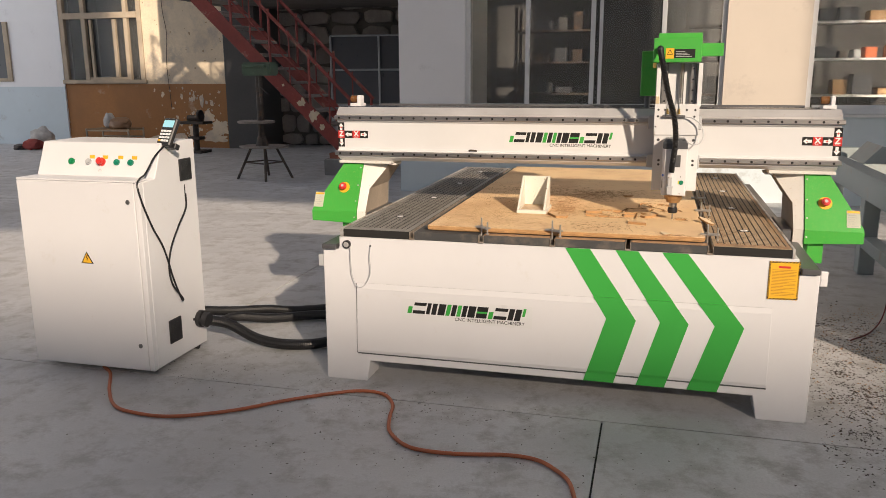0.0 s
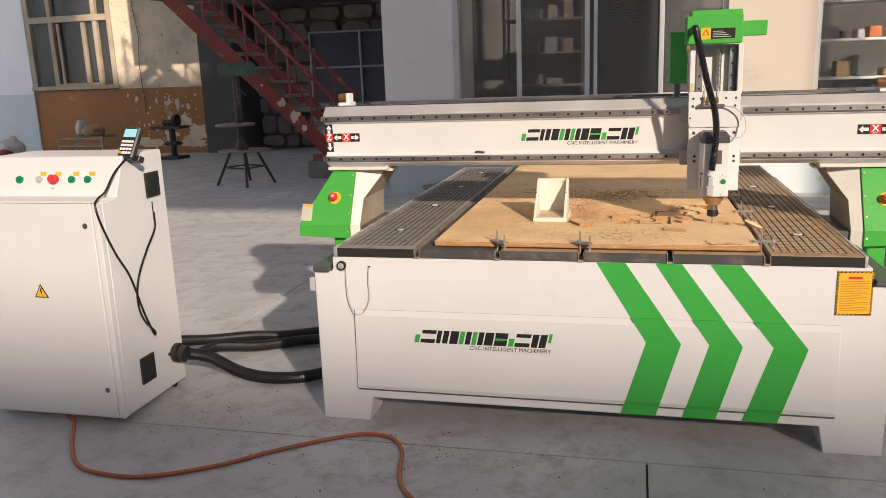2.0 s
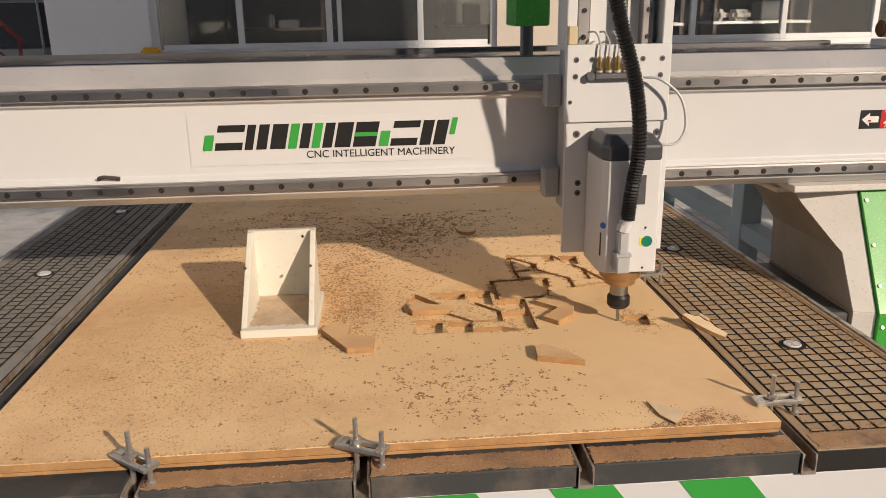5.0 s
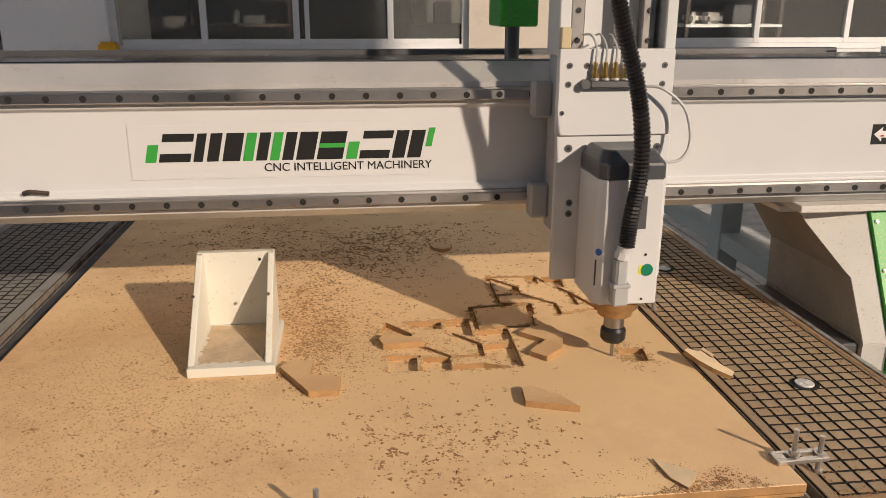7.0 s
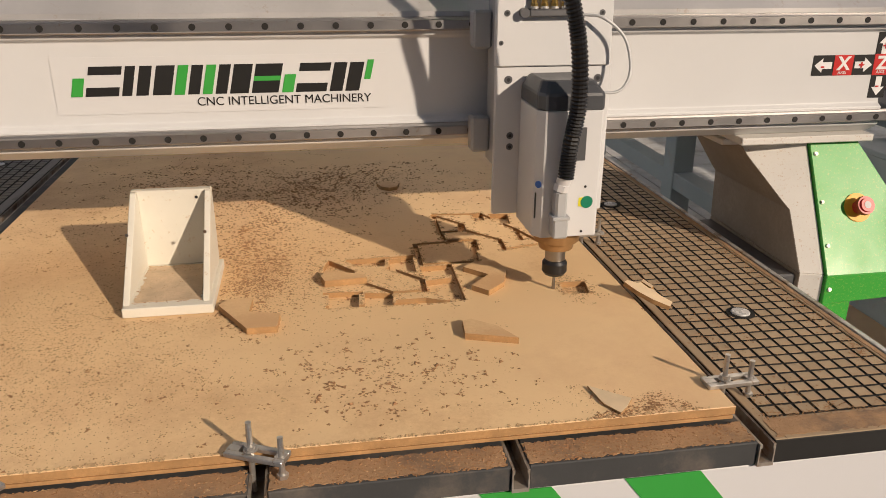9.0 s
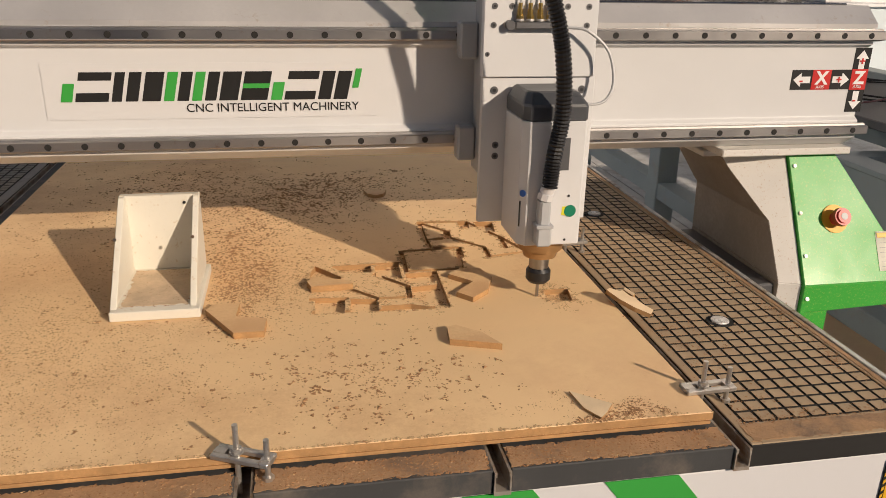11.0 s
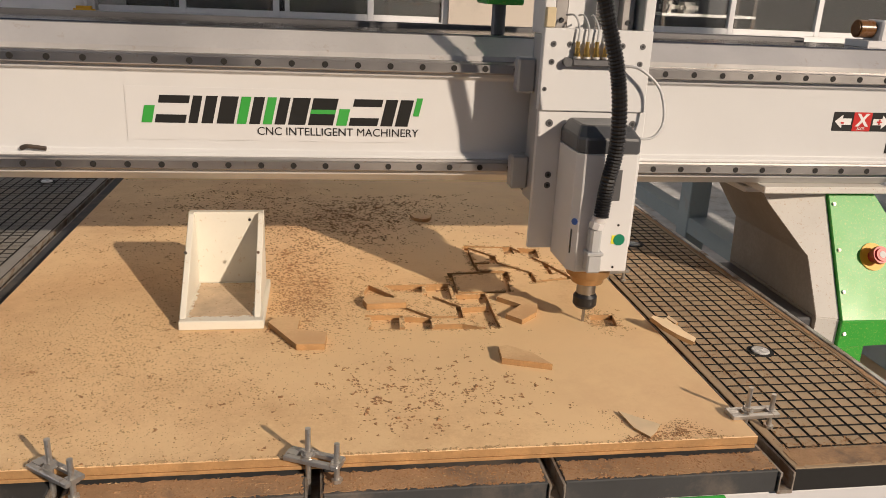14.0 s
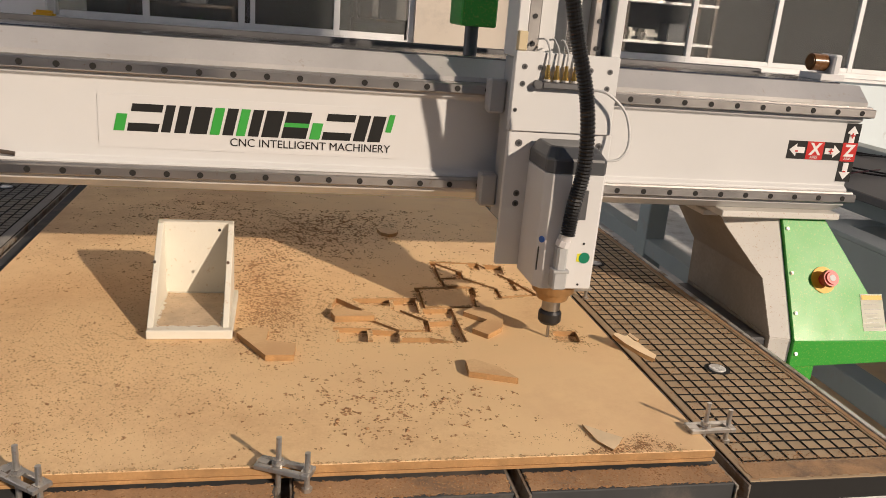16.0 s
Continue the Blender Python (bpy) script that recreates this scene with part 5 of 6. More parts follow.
def on_board(x, y):
    if not (BX0 < x < BX1 and BY0 < y < BY1) or (0.84 < x < 1.0 and 0.455 < y < 0.68):
        return None
    if 1.17 < x < 1.68 and 0.43 < y < 0.93 and any(inside(p, x, y) for p in POCKETS + GROOVES):
        return 0.7650
    return 0.7752


def on_front(x, y):
    return 0.7502 if 0.77 < x < 1.73 and 0.004 < y < 0.048 and min(abs(x - c) for c in (0.767, 1.087, 1.41)) > 0.014 else None


def in_bracket(x, y):
    return 0.7928 if 0.862 < x < 0.976 and 0.48 < y < 0.65 else None


def on_panel(x, y):
    return 0.7522 if 1.765 < x < 2.05 and 0.01 < y < 1.3 else None


# dense drift behind and beside the bracket, thinner towards the front
flakes("sawdust", [(1.05, 1.0, 0.14, 0.22), (1.25, 1.15, 0.2, 0.12), (1.06, 0.62, 0.045, 0.11), (0.85, 1.1, 0.2, 0.3)], 9000, 0.0027, "scattered sawdust chips on the board", on_board, 1, DUST, 3, 0.008)
flakes("sawdust", [(1.08, 0.9, 0.13, 0.25), (1.08, 0.6, 0.06, 0.1), (0.75, 0.35, 0.16, 0.2), (0.7, 0.9, 0.15, 0.4)], 12000, 0.0013, "fine sawdust drifted over the board", on_board, 11, DUST, 6, 0.02)
flakes("sawdust", [(0.72, 0.38, 0.14, 0.2), (0.85, 0.2, 0.2, 0.1), (1.06, 0.6, 0.06, 0.1), (0.8, 0.32, 0.15, 0.1)], 2400, 0.0022, "pale wood crumbs on the board", on_board, 12, CRUMB, 2, 0.008)
flakes("sawdust", [(1.22, 0.24, 0.09, 0.07), (1.28, 0.17, 0.08, 0.05), (0.75, 0.3, 0.2, 0.15), (0.9, 0.2, 0.25, 0.1)], 1500, 0.0026, "scattered sawdust chips near the board's edge", on_board, 2, DUST, 3, 0.004)
flakes("sawdust", [(1.05, 0.85, 0.05, 0.12), (1.08, 1.15, 0.13, 0.10), (1.19, 1.17, 0.06, 0.06), (1.28, 1.30, 0.10, 0.06), (0.85, 1.3, 0.15, 0.08)], 3600, 0.0037, "coarse brown sawdust chips drifted on the board", on_board, 41, DUST, 3, 0.009)
flakes("sawdust", [(1.23, 0.21, 0.08, 0.05), (1.17, 0.17, 0.06, 0.035), (1.34, 0.21, 0.05, 0.03)], 170, 0.0036, "coarse brown sawdust chips scattered on the board", on_board, 42, DUST, 2, 0.006)
flakes("sawdust", [(1.54, 0.10, 0.05, 0.02), (1.63, 0.075, 0.02, 0.012)], 520, 0.0015, "reddish sawdust smeared at the board's corner", on_board, 43, DUST, 8, 0.008)
flakes("sawdust", [(1.60, 0.060, 0.03, 0.006), (1.62, 0.070, 0.02, 0.006), (1.56, 0.056, 0.015, 0.004)], 420, 0.0024, "brown sawdust clumps at the board's corner", on_board, 13, DUST, 9, 0.006)
flakes("sawdust", [(1.20, 0.62, 0.02, 0.03), (1.24, 0.60, 0.06, 0.07), (1.33, 0.52, 0.07, 0.06), (1.55, 0.84, 0.09, 0.08), (1.64, 0.47, 0.02, 0.03)], 2600, 0.0022, "sawdust crumbs in the routed pockets", on_board, 3, CRUMB, 3, 0.005)
flakes("sawdust", [(0.68, 0.3, 0.12, 0.2), (0.8, 0.2, 0.2, 0.12), (0.62, 0.7, 0.1, 0.3), (0.75, 0.42, 0.1, 0.06)], 9000, 0.0012, "fine orange sawdust over the board", on_board, 21, BOARD_EDGE, 8, 0.016)
rims, rim_r = [], random.Random(17)
for poly in POCKETS + GROOVES:
    for (ax, ay), (bx, by) in zip(poly, poly[1:] + poly[:1]):
        for k in range(int(math.hypot(bx - ax, by - ay) / 0.012)):
            u = rim_r.random()
            rims.append((ax + (bx - ax) * u, ay + (by - ay) * u, 0.003, 0.002))
flakes("sawdust", rims, 1500, 0.0024, "brown crumbs along the routed edges", on_board, 28, DUST, 2, 0.003)
flakes("sawdust", rims, 4200, 0.0026, "ragged fibres along the routed edges", lambda x, y: 0.7752 if on_board(x, y) == 0.7752 else None, 18, CRUMB, 2, 0.0016)
flakes("sawdust", [(x / 20, BY0 + 0.0015, 0.03, 0.0015) for x in range(11, 34)], 1300, 0.0022, "ragged fibres along the board's front edge", on_board, 19, CRUMB, 3, 0.002)
flakes("sawdust", [(1.15, 0.025, 0.4, 0.016), (1.5, 0.025, 0.2, 0.016)], 9000, 0.0027, "sawdust heaped along the bed's front edge", on_front, 4, DUST, 3, 0.004)
flakes("sawdust", [(1.15, 0.03, 0.4, 0.016)], 1500, 0.0022, "pale sawdust along the bed's front edge", on_front, 24, CRUMB, 3, 0.004)
flakes("sawdust", [(0.92, 0.55, 0.05, 0.06), (0.92, 0.64, 0.05, 0.01)], 2200, 0.0019, "sawdust lying inside the bracket", in_bracket, 5, DUST, 3, 0.006)
flakes("sawdust", [(1.8, 0.4, 0.05, 0.4), (1.9, 0.03, 0.12, 0.02), (2.04, 0.5, 0.02, 0.4)], 5200, 0.0017, "sawdust over the vacuum panel", on_panel, 6, DUST, 4, 0.008)

def dust_film(x0, x1, y0, y1, z, material, label, seed, step=0.006, waver=0.006):
    """A thin film of dust with an uneven edge."""
    r = random.Random(seed)
    n = max(3, int((x1 - x0) / step))
    m = max(3, int((y1 - y0) / step))
    ring = [(x0 + (x1 - x0) * i / n, y0 + r.uniform(0, waver)) for i in range(n)] + [(x1 - r.uniform(0, waver), y0 + (y1 - y0) * i / m) for i in range(m)] \
        + [(x1 - (x1 - x0) * i / n, y1 - r.uniform(0, waver)) for i in range(n)] + [(x0 + r.uniform(0, waver), y1 - (y1 - y0) * i / m) for i in range(m)]
    return tagged(mesh_ob("sawdust_film", prism_xy(ring, z, z + 0.0007), material), label, "sawdust", "", "stuff")


for k, (a, b) in enumerate(((0.779, 1.075), (1.099, 1.398), (1.422, 1.733))):
    dust_film(a, b, 0.003, 0.0495, 0.7502, DUST_BED, "film of brown sawdust on the bed's edge", 30 + k)
dust_film(1.760, 2.058, 0.003, 0.047, 0.7522, DUST_BED, "film of brown sawdust on the vacuum panel", 41)
dust_film(2.049, 2.060, 0.05, 1.5, 0.7522, DUST_BED, "film of brown sawdust along the bed's side", 42, 0.01, 0.003)
dust_film(0.861, 0.976, 0.482, 0.651, 0.7928, DUST_PALE, "pale dust film inside the bracket", 43)

# ---- control cabinet ----
cab = thing("control_cabinet", (-1.2, 0.1, 0), "white steel control cabinet with sloping console", "cabinet")
CX0, CX1, CY0, CY1 = -1.570, -0.868, -0.150, 0.34
side = [(CY0 + 0.03, 0.004), (CY1, 0.004), (CY1, 1.128), (CY0 + 0.20, 1.128), (CY0 + 0.128, 0.962), (CY0 + 0.03, 0.955)]
part("body", prism_yz(side, CX0 + 0.012, CX1, 0.004), WHITE_PAINT, cab)
part("shelf_lip", box(CX0, CX1 - 0.02, CY0 - 0.004, CY0 + 0.126, 0.9555, 0.964, 0.002), WHITE_PAINT, cab)
door = part("door", box(CX0, CX1 - 0.03, CY0 - 0.004, CY0 + 0.028, 0.005, 0.954, 0.003), WHITE_PAINT, cab)
WORLD[door.name] = Matrix()
part("door_gap", box(CX1 - 0.0299, CX1 - 0.0265, CY0 + 0.006, CY0 + 0.0299, 0.006, 0.954), BLACK, cab, "dark gap beside the door")
part("front_stile", box(CX1 - 0.0262, CX1, CY0 - 0.002, CY0 + 0.0299, 0.004, 0.954, 0.002), WHITE_PAINT, cab)
for z in (0.862, 0.135):
    part("lock", join(rod((CX1 - 0.066, CY0 - 0.0045, z), (CX1 - 0.066, CY0 - 0.010, z), 0.0115, n=20, w=0.002)), DARK_STEEL, door, "round steel lock", True)
tri = [(-1.2335, 0.545), (-1.163, 0.545), (-1.198, 0.605)]
part("warning_sign", prism_xz(tri, CY0 - 0.0058, CY0 - 0.0042), BLACK_FILM, door, "yellow electric warning triangle")
c3 = (sum(p[0] for p in tri) / 3, sum(p[1] for p in tri) / 3)
part("sign_field", prism_xz([(c3[0] + (x - c3[0]) * 0.78, c3[1] + (z - c3[1]) * 0.78) for x, z in tri], CY0 - 0.0066, CY0 - 0.0059), YELLOW, door)
part("sign_bolt", prism_xz([(-1.196, 0.590), (-1.204, 0.572), (-1.197, 0.572), (-1.201, 0.553), (-1.190, 0.575), (-1.197, 0.575), (-1.191, 0.588)], CY0 - 0.0072, CY0 - 0.0067), BLACK_FILM, door)
for x, y in ((CX0 + 0.06, CY0 + 0.08), (CX1 - 0.06, CY0 + 0.08), (CX0 + 0.06, CY1 - 0.05), (CX1 - 0.04, CY1 - 0.05)):
    part("castor", join(rod((x - 0.012, y, -0.0127), (x + 0.012, y, -0.0127), 0.017, n=16), box(x - 0.016, x + 0.016, y - 0.016, y + 0.016, -0.004, 0.0039)), BLACK, cab, "black castor")


def console(x, u):
    """A point on the sloping console face, u along it from shelf to top."""
    return Vector((x, CY0 + 0.128 + 0.072 * u, 0.962 + 0.166 * u))


cn = Vector((0, -0.166, 0.072)).normalized()
for x, r, m, name in ((-1.362, 0.0125, "g", "button"), (-1.262, 0.0115, "w", "knob"), (-1.185, 0.0175, "r", "stop_button"), (-1.096, 0.0115, "g2", "button"), (-1.016, 0.0115, "g2", "button")):
    p = console(x, 0.42)
    colr = {"g": mat("green_button", (0.01, 0.22, 0.08), 0.3), "w": LIGHT_GREY, "r": RED, "g2": mat("teal_button", (0.01, 0.2, 0.12), 0.3)}[m]
    part(name, join(rod(p, p + cn * 0.010, r + 0.004, n=20), rod(p + cn * 0.010, p + cn * (0.03 if m == "r" else 0.018), r, n=20, w=0.003)), colr, cab, "", True)
    if m != "g":
        q = console(x + 0.012, 0.56)
        part("tag_plate", join(box(q.x - 0.010, q.x + 0.018, q.y - 0.003, q.y + 0.003, q.z - 0.010, q.z + 0.010, 0.001)), YELLOW, cab, "yellow tag")
part("switch_key", join(tube([console(-1.185, 0.20) + cn * 0.004 + Vector((0.012 * math.cos(a), 0, 0.015 * math.sin(a) - 0.012)) for a in [k * 0.63 for k in range(11)]], 0.0014, 6)), ALU, cab, "small ring with key")
for (y0, y1, z0, z1) in ((CY0 + 0.335, CY0 + 0.440, 0.922, 1.035), (CY0 + 0.14, CY0 + 0.245, 0.10, 0.225)):
    fan = part("fan_grille", box(CX1 + 0.0005, CX1 + 0.010, y0, y1, z0, z1, 0.003), BLACK, cab, "black fan grille")
    WORLD[fan.name] = Matrix()
    part("grille_ring", join(*[tube([(CX1 + 0.0115, (y0 + y1) / 2 + rr * math.cos(a), (z0 + z1) / 2 + rr * math.sin(a)) for a in [k * 2 * math.pi / 20 for k in range(21)]], 0.0012, 6) for rr in (0.018, 0.032, 0.045)]), BLACK, fan)
part("side_slot", box(CX1 + 0.0004, CX1 + 0.002, CY0 + 0.372, CY0 + 0.379, 0.84, 0.90), BLACK, cab)
part("side_hole", rod((CX1, CY0 + 0.37, 0.165), (CX1 + 0.002, CY0 + 0.37, 0.165), 0.008, n=14), BLACK, cab)
part("hose_collar", join(rod((CX1, CY0 + 0.42, 0.155), (CX1 + 0.03, CY0 + 0.42, 0.155), 0.047, n=24, w=0.004), rod((CX1 + 0.03, CY0 + 0.42, 0.155), (CX1 + 0.06, CY0 + 0.42, 0.150), 0.040, n=24)), BLACK, cab, "black ribbed collar", True)

pend = thing("hand_controller", (-0.93, 0.05, 1.13), "black handheld controller with keypad and small screen", "controller")
base = Vector((-0.866, 0.055, 1.118))
ax_u = Vector((0.13, 0.46, 0.88)).normalized()
ax_n = Vector((-0.22, -0.90, 0.42))
ax_n = (ax_n - ax_u * ax_n.dot(ax_u)).normalized()
ax_r = ax_u.cross(-ax_n).normalized()


def pend_box(name, r0, r1, u0, u1, n0, n1, m, w=0.002, label=""):
    bm = box(r0 * 1.2, r1 * 1.2, u0 * 0.9, u1 * 0.9, n0, n1, w)
    M = Matrix((ax_r, ax_u, ax_n)).transposed().to_4x4()
    M.translation = base
    bmesh.ops.transform(bm, matrix=M, verts=bm.verts)
    return part(name, bm, m, pend, label)


pend_box("case", -0.038, 0.038, 0.0, 0.165, -0.028, 0.0, BLACK, 0.006)
pend_box("screen", -0.030, 0.030, 0.108, 0.150, 0.0005, 0.0025, SCREEN, 0.001, "pale teal screen")
for r in range(4):
    for k in range(4):
        pend_box("key", -0.030 + k * 0.0155, -0.0175 + k * 0.0155, 0.022 + r * 0.019, 0.034 + r * 0.019, 0.0005, 0.004, WHITE_FILM if (r or k != 3) else YELLOW, 0.001)
pend_box("holder", -0.05, 0.06, 0.0, 0.03, -0.06, -0.0285, BLACK, 0.003)
part("cable", tube(smooth_path([base + ax_n * -0.012, (-0.879, 0.0, 1.06), (-0.896, -0.05, 0.99), (-0.882, -0.12, 0.972), (-0.868, -0.162, 0.945), (-0.858, -0.150, 0.86), (-0.855, -0.09, 0.73), (-0.853, -0.016, 0.609), (-0.850, 0.043, 0.434), (-0.845, 0.090, 0.318), (-0.842, 0.094, 0.325), (-0.848, 0.03, 0.407), (-0.853, 0.015, 0.50), (-0.853, 0.045, 0.598), (-0.856, 0.129, 0.698), (-0.860, 0.212, 0.778), (-0.864, 0.225, 0.853)], 8), 0.0048, 8), RUBBER, pend, "black controller cable")

for ob in (cab, pend):
    pivot = Vector((1.49, -3.38, 1.455))
    ob.location = pivot + (ob.location - pivot) * 0.98
    ob.scale = (0.98, 0.98, 0.98)

# hoses between cabinet and machine, cable on the floor
single("cable_conduit", tube(smooth_path([(-0.81, 0.27, 0.150), (-0.70, 0.30, 0.125), (-0.55, 0.30, 0.06), (-0.40, 0.31, 0.034), (-0.22, 0.36, 0.034), (-0.10, 0.52, 0.034), (-0.06, 0.72, 0.034), (-0.16, 0.86, 0.034), (-0.40, 0.86, 0.034), (-0.66, 0.72, 0.036), (-0.84, 0.62, 0.06), (-0.90, 0.52, 0.05)], 10), 0.028, 14, 0.0006, 0.011), RUBBER, "black corrugated cable conduit looping on the floor", "hose", "conduits on the floor")
single("cable_conduit", tube(smooth_path([(-1.06, 0.50, 0.12), (-0.90, 0.66, 0.08), (-0.74, 0.80, 0.06), (-0.60, 0.90, 0.034), (-0.35, 1.02, 0.034), (-0.10, 1.06, 0.034), (0.15, 1.05, 0.034)], 10), 0.028, 14, 0.0006, 0.011), RUBBER, "black corrugated cable conduit leading to the machine", "hose", "conduits on the floor")
rope = [(-1.30, 0.05), (-1.18, -0.14), (-1.07, -0.23), (-0.93, -0.42), (-0.80, -0.56), (-0.68, -0.61), (-0.48, -0.61), (-0.25, -0.49), (-0.08, -0.34), (0.08, -0.22), (0.22, -0.14), (0.34, -0.15), (0.42, -0.25), (0.45, -0.38), (0.50, -0.52), (0.62, -0.63), (0.80, -0.64), (1.00, -0.60), (1.12, -0.61), (1.20, -0.67), (1.26, -0.75), (1.30, -0.90), (1.36, -1.15), (1.50, -1.5), (1.75, -2.0), (2.1, -3.0)]
single("floor_cable", tube(smooth_path([(x, y, 0.0085) for x, y in rope], 8), 0.0082, 8), ORANGE_CABLE, "orange rubber cable snaking over the floor", "cable")

# ---- stair and the old machines at the back ----
stair = thing("steel_stair", (-3.6, 7.8, 0), "red oxide steel stair with worn treads and pipe rails", "stair")
STY0, STY1 = 7.6, 8.55
lowp, highp = Vector((-2.72, 0, 0.17)), Vector((-5.95, 0, 3.267))
dirn = (highp - lowp).normalized()
nrmv = Vector((-dirn.z, 0, dirn.x)) * -1
for y in (STY0, STY1):
    pts = [lowp + nrmv * 0.10, highp + nrmv * 0.10, highp - nrmv * 0.10, lowp - nrmv * 0.10]
    part("stringer", prism_xz([(p.x, p.z) for p in pts], y - 0.02, y + 0.02, 0.004), RUST_RED, stair)
for k, (u, dz, rx, rz) in enumerate(((0.215, 0.03, 0.09, 0.10), (0.27, 0.05, 0.09, 0.09), (0.175, -0.01, 0.05, 0.05), (0.36, 0.03, 0.03, 0.02))):
    part("bare_patch", blob(lowp.x + (highp.x - lowp.x) * u, lowp.z + (highp.z - lowp.z) * u + dz, rx, rz, STY0 - 0.0225, STY0 - 0.019, 300 + k, 20), WALL_CREAM, stair, "bare patch where red paint flaked off")
steps = 15
for i in range(steps):
    p = lowp.lerp(highp, (i + 0.5) / steps)
    part("tread", box(p.x - 0.14, p.x + 0.13, STY0 + 0.021, STY1 - 0.021, p.z + 0.02, p.z + 0.06, 0.004), TREAD, stair)
for y in (STY0, STY1):
    for i in range(6):
        p = lowp.lerp(highp, 0.042 + i * 0.19)
        part("post", rod((p.x, y, p.z), (p.x, y, p.z + (0.93 if i else 0.80)), 0.021, n=8), RUST_RED, stair)
        if i < 5:
            p2 = lowp.lerp(highp, 0.042 + (i + 0.5) * 0.19)
            part("baluster", rod((p2.x, y, p2.z), (p2.x, y, p2.z + 0.91), 0.011, n=6), RUST_RED, stair)
    a, b = lowp.lerp(highp, 0.03), lowp.lerp(highp, 1.0)
    part("handrail", rod((a.x, y, a.z + 0.82), (b.x, y, b.z + 0.93), 0.026, n=10), RUST_RED, stair)
    part("mid_rail", rod((a.x, y, a.z + 0.45), (b.x, y, b.z + 0.50), 0.013, n=8), RUST_RED, stair)
for x0, x1, z0, z1 in ((-3.22, -2.84, 0.0, 0.24), (-2.83, -2.50, 0.0, 0.235)):
    single("concrete_block", box(x0, x1, 7.45, 8.65, z0, z1, 0.012), BLOCK, "grey concrete block under the stair foot", "block", "blocks under the stair")
single("brick", box(-3.16, -2.95, 7.52, 7.64, 0.241, 0.325, 0.006), mat("brick", (0.3, 0.12, 0.08), 0.9), "single red brick on a concrete block", "brick")

stool = thing("machine_stool", (-3.9, 6.9, 0), "rusty four-legged steel stand with an old bench machine", "machine stand")
part("seat", prism_xy([(-3.9 + 0.36 * math.cos(a), 6.9 + 0.30 * math.sin(a)) for a in [k * math.pi / 4 + 0.3 for k in range(8)]], 0.45, 0.475, 0.006), TREAD, stool, "worn steel seat plate")
for a in (0.4, 1.9, 3.5, 5.2):
    q = (-3.9 + 0.18 * math.cos(a), 6.9 + 0.15 * math.sin(a), 0.45)
    e = (-3.9 + 0.39 * math.cos(a), 6.9 + 0.38 * math.sin(a), 0.0)
    part("leg", rod(q, e, 0.018, n=8), OLD_IRON, stool)
    a2 = a + 1.6
    part("stretcher", rod((-3.9 + 0.28 * math.cos(a), 6.9 + 0.26 * math.sin(a), 0.24), (-3.9 + 0.28 * math.cos(a2), 6.9 + 0.26 * math.sin(a2), 0.24), 0.011, n=6), OLD_IRON, stool)
part("pedestal", join(rod((-3.92, 6.9, 0.475), (-3.92, 6.9, 0.60), 0.09, 0.06, n=16), rod((-3.92, 6.9, 0.60), (-3.92, 6.9, 1.45), 0.05, n=12)), OLD_IRON, stool)
part("round_table", rod((-3.95, 6.82, 0.80), (-3.95, 6.82, 0.83), 0.26, n=24, w=0.005), TREAD, stool, "worn round iron table")
part("head", join(box(-4.10, -3.66, 6.74, 7.0, 1.45, 1.63, 0.02, 2), box(-4.06, -3.72, 6.70, 7.04, 1.56, 1.60, 0.008)), GREEN_OLD, stool, "dull green machine head")
part("quill", join(rod((-3.84, 6.8, 1.45), (-3.84, 6.8, 1.15), 0.035, n=10), rod((-3.84, 6.8, 1.15), (-3.84, 6.8, 1.06), 0.018, n=10), rod((-3.84, 6.78, 1.3), (-3.68, 6.70, 1.2), 0.009, n=6)), OLD_IRON, stool)

ped = thing("pedestal_grinder", (-7.05, 10.2, 0), "dark iron pedestal grinder on a floor post", "grinder")
part("foot", box(-7.25, -6.85, 10.0, 10.4, 0.0, 0.05, 0.01), OLD_IRON, ped)
part("post", join(rod((-7.05, 10.2, 0.05), (-7.05, 10.2, 0.55), 0.055, n=12), box(-7.18, -6.92, 10.1, 10.3, 0.25, 0.31, 0.01)), OLD_IRON, ped)
part("table", box(-7.38, -6.78, 10.02, 10.38, 0.55, 0.60, 0.01), OLD_IRON, ped)
part("wheel", join(rod((-6.92, 10.12, 0.70), (-6.86, 10.12, 0.70), 0.12, n=18, w=0.01), rod((-7.2, 10.2, 0.66), (-6.95, 10.2, 0.66), 0.055, n=12)), OLD_IRON, ped)

cot = thing("metal_bench", (-8.98, 10.35, 0), "low rusty tube frame bench", "bench")
for x in (-9.46, -8.50):
    for y in (10.12, 10.6):
        part("leg", rod((x, y, 0), (x, y, 0.44), 0.018, n=8), FRAME_WOOD, cot)
for y in (10.12, 10.6):
    for z in (0.40, 0.26):
        part("rail", rod((-9.46, y, z), (-8.50, y, z), 0.016, n=8), FRAME_WOOD, cot)
part("bench_top", box(-9.46, -8.50, 10.1, 10.62, 0.418, 0.435, 0.004), CARD, cot)


def heap(name, x, y, z, sx, sy, sz, m, label, category, seed):
    bm = bmesh.new()
    bmesh.ops.create_icosphere(bm, subdivisions=3, radius=1)
    for v in bm.verts:
        k = 1 + 0.28 * noise.noise(v.co * 1.7 + Vector((seed, 0, 0))) + 0.12 * noise.noise(v.co * 5 + Vector((0, seed, 0)))
        v.co = Vector((v.co.x * sx * k, v.co.y * sy * k, max(-0.55, v.co.z) * sz * k))
    lo = min(v.co.z for v in bm.verts)
    bmesh.ops.translate(bm, vec=(x, y, z - lo), verts=bm.verts)
    return single(name, bm, m, label, category, smooth=True)


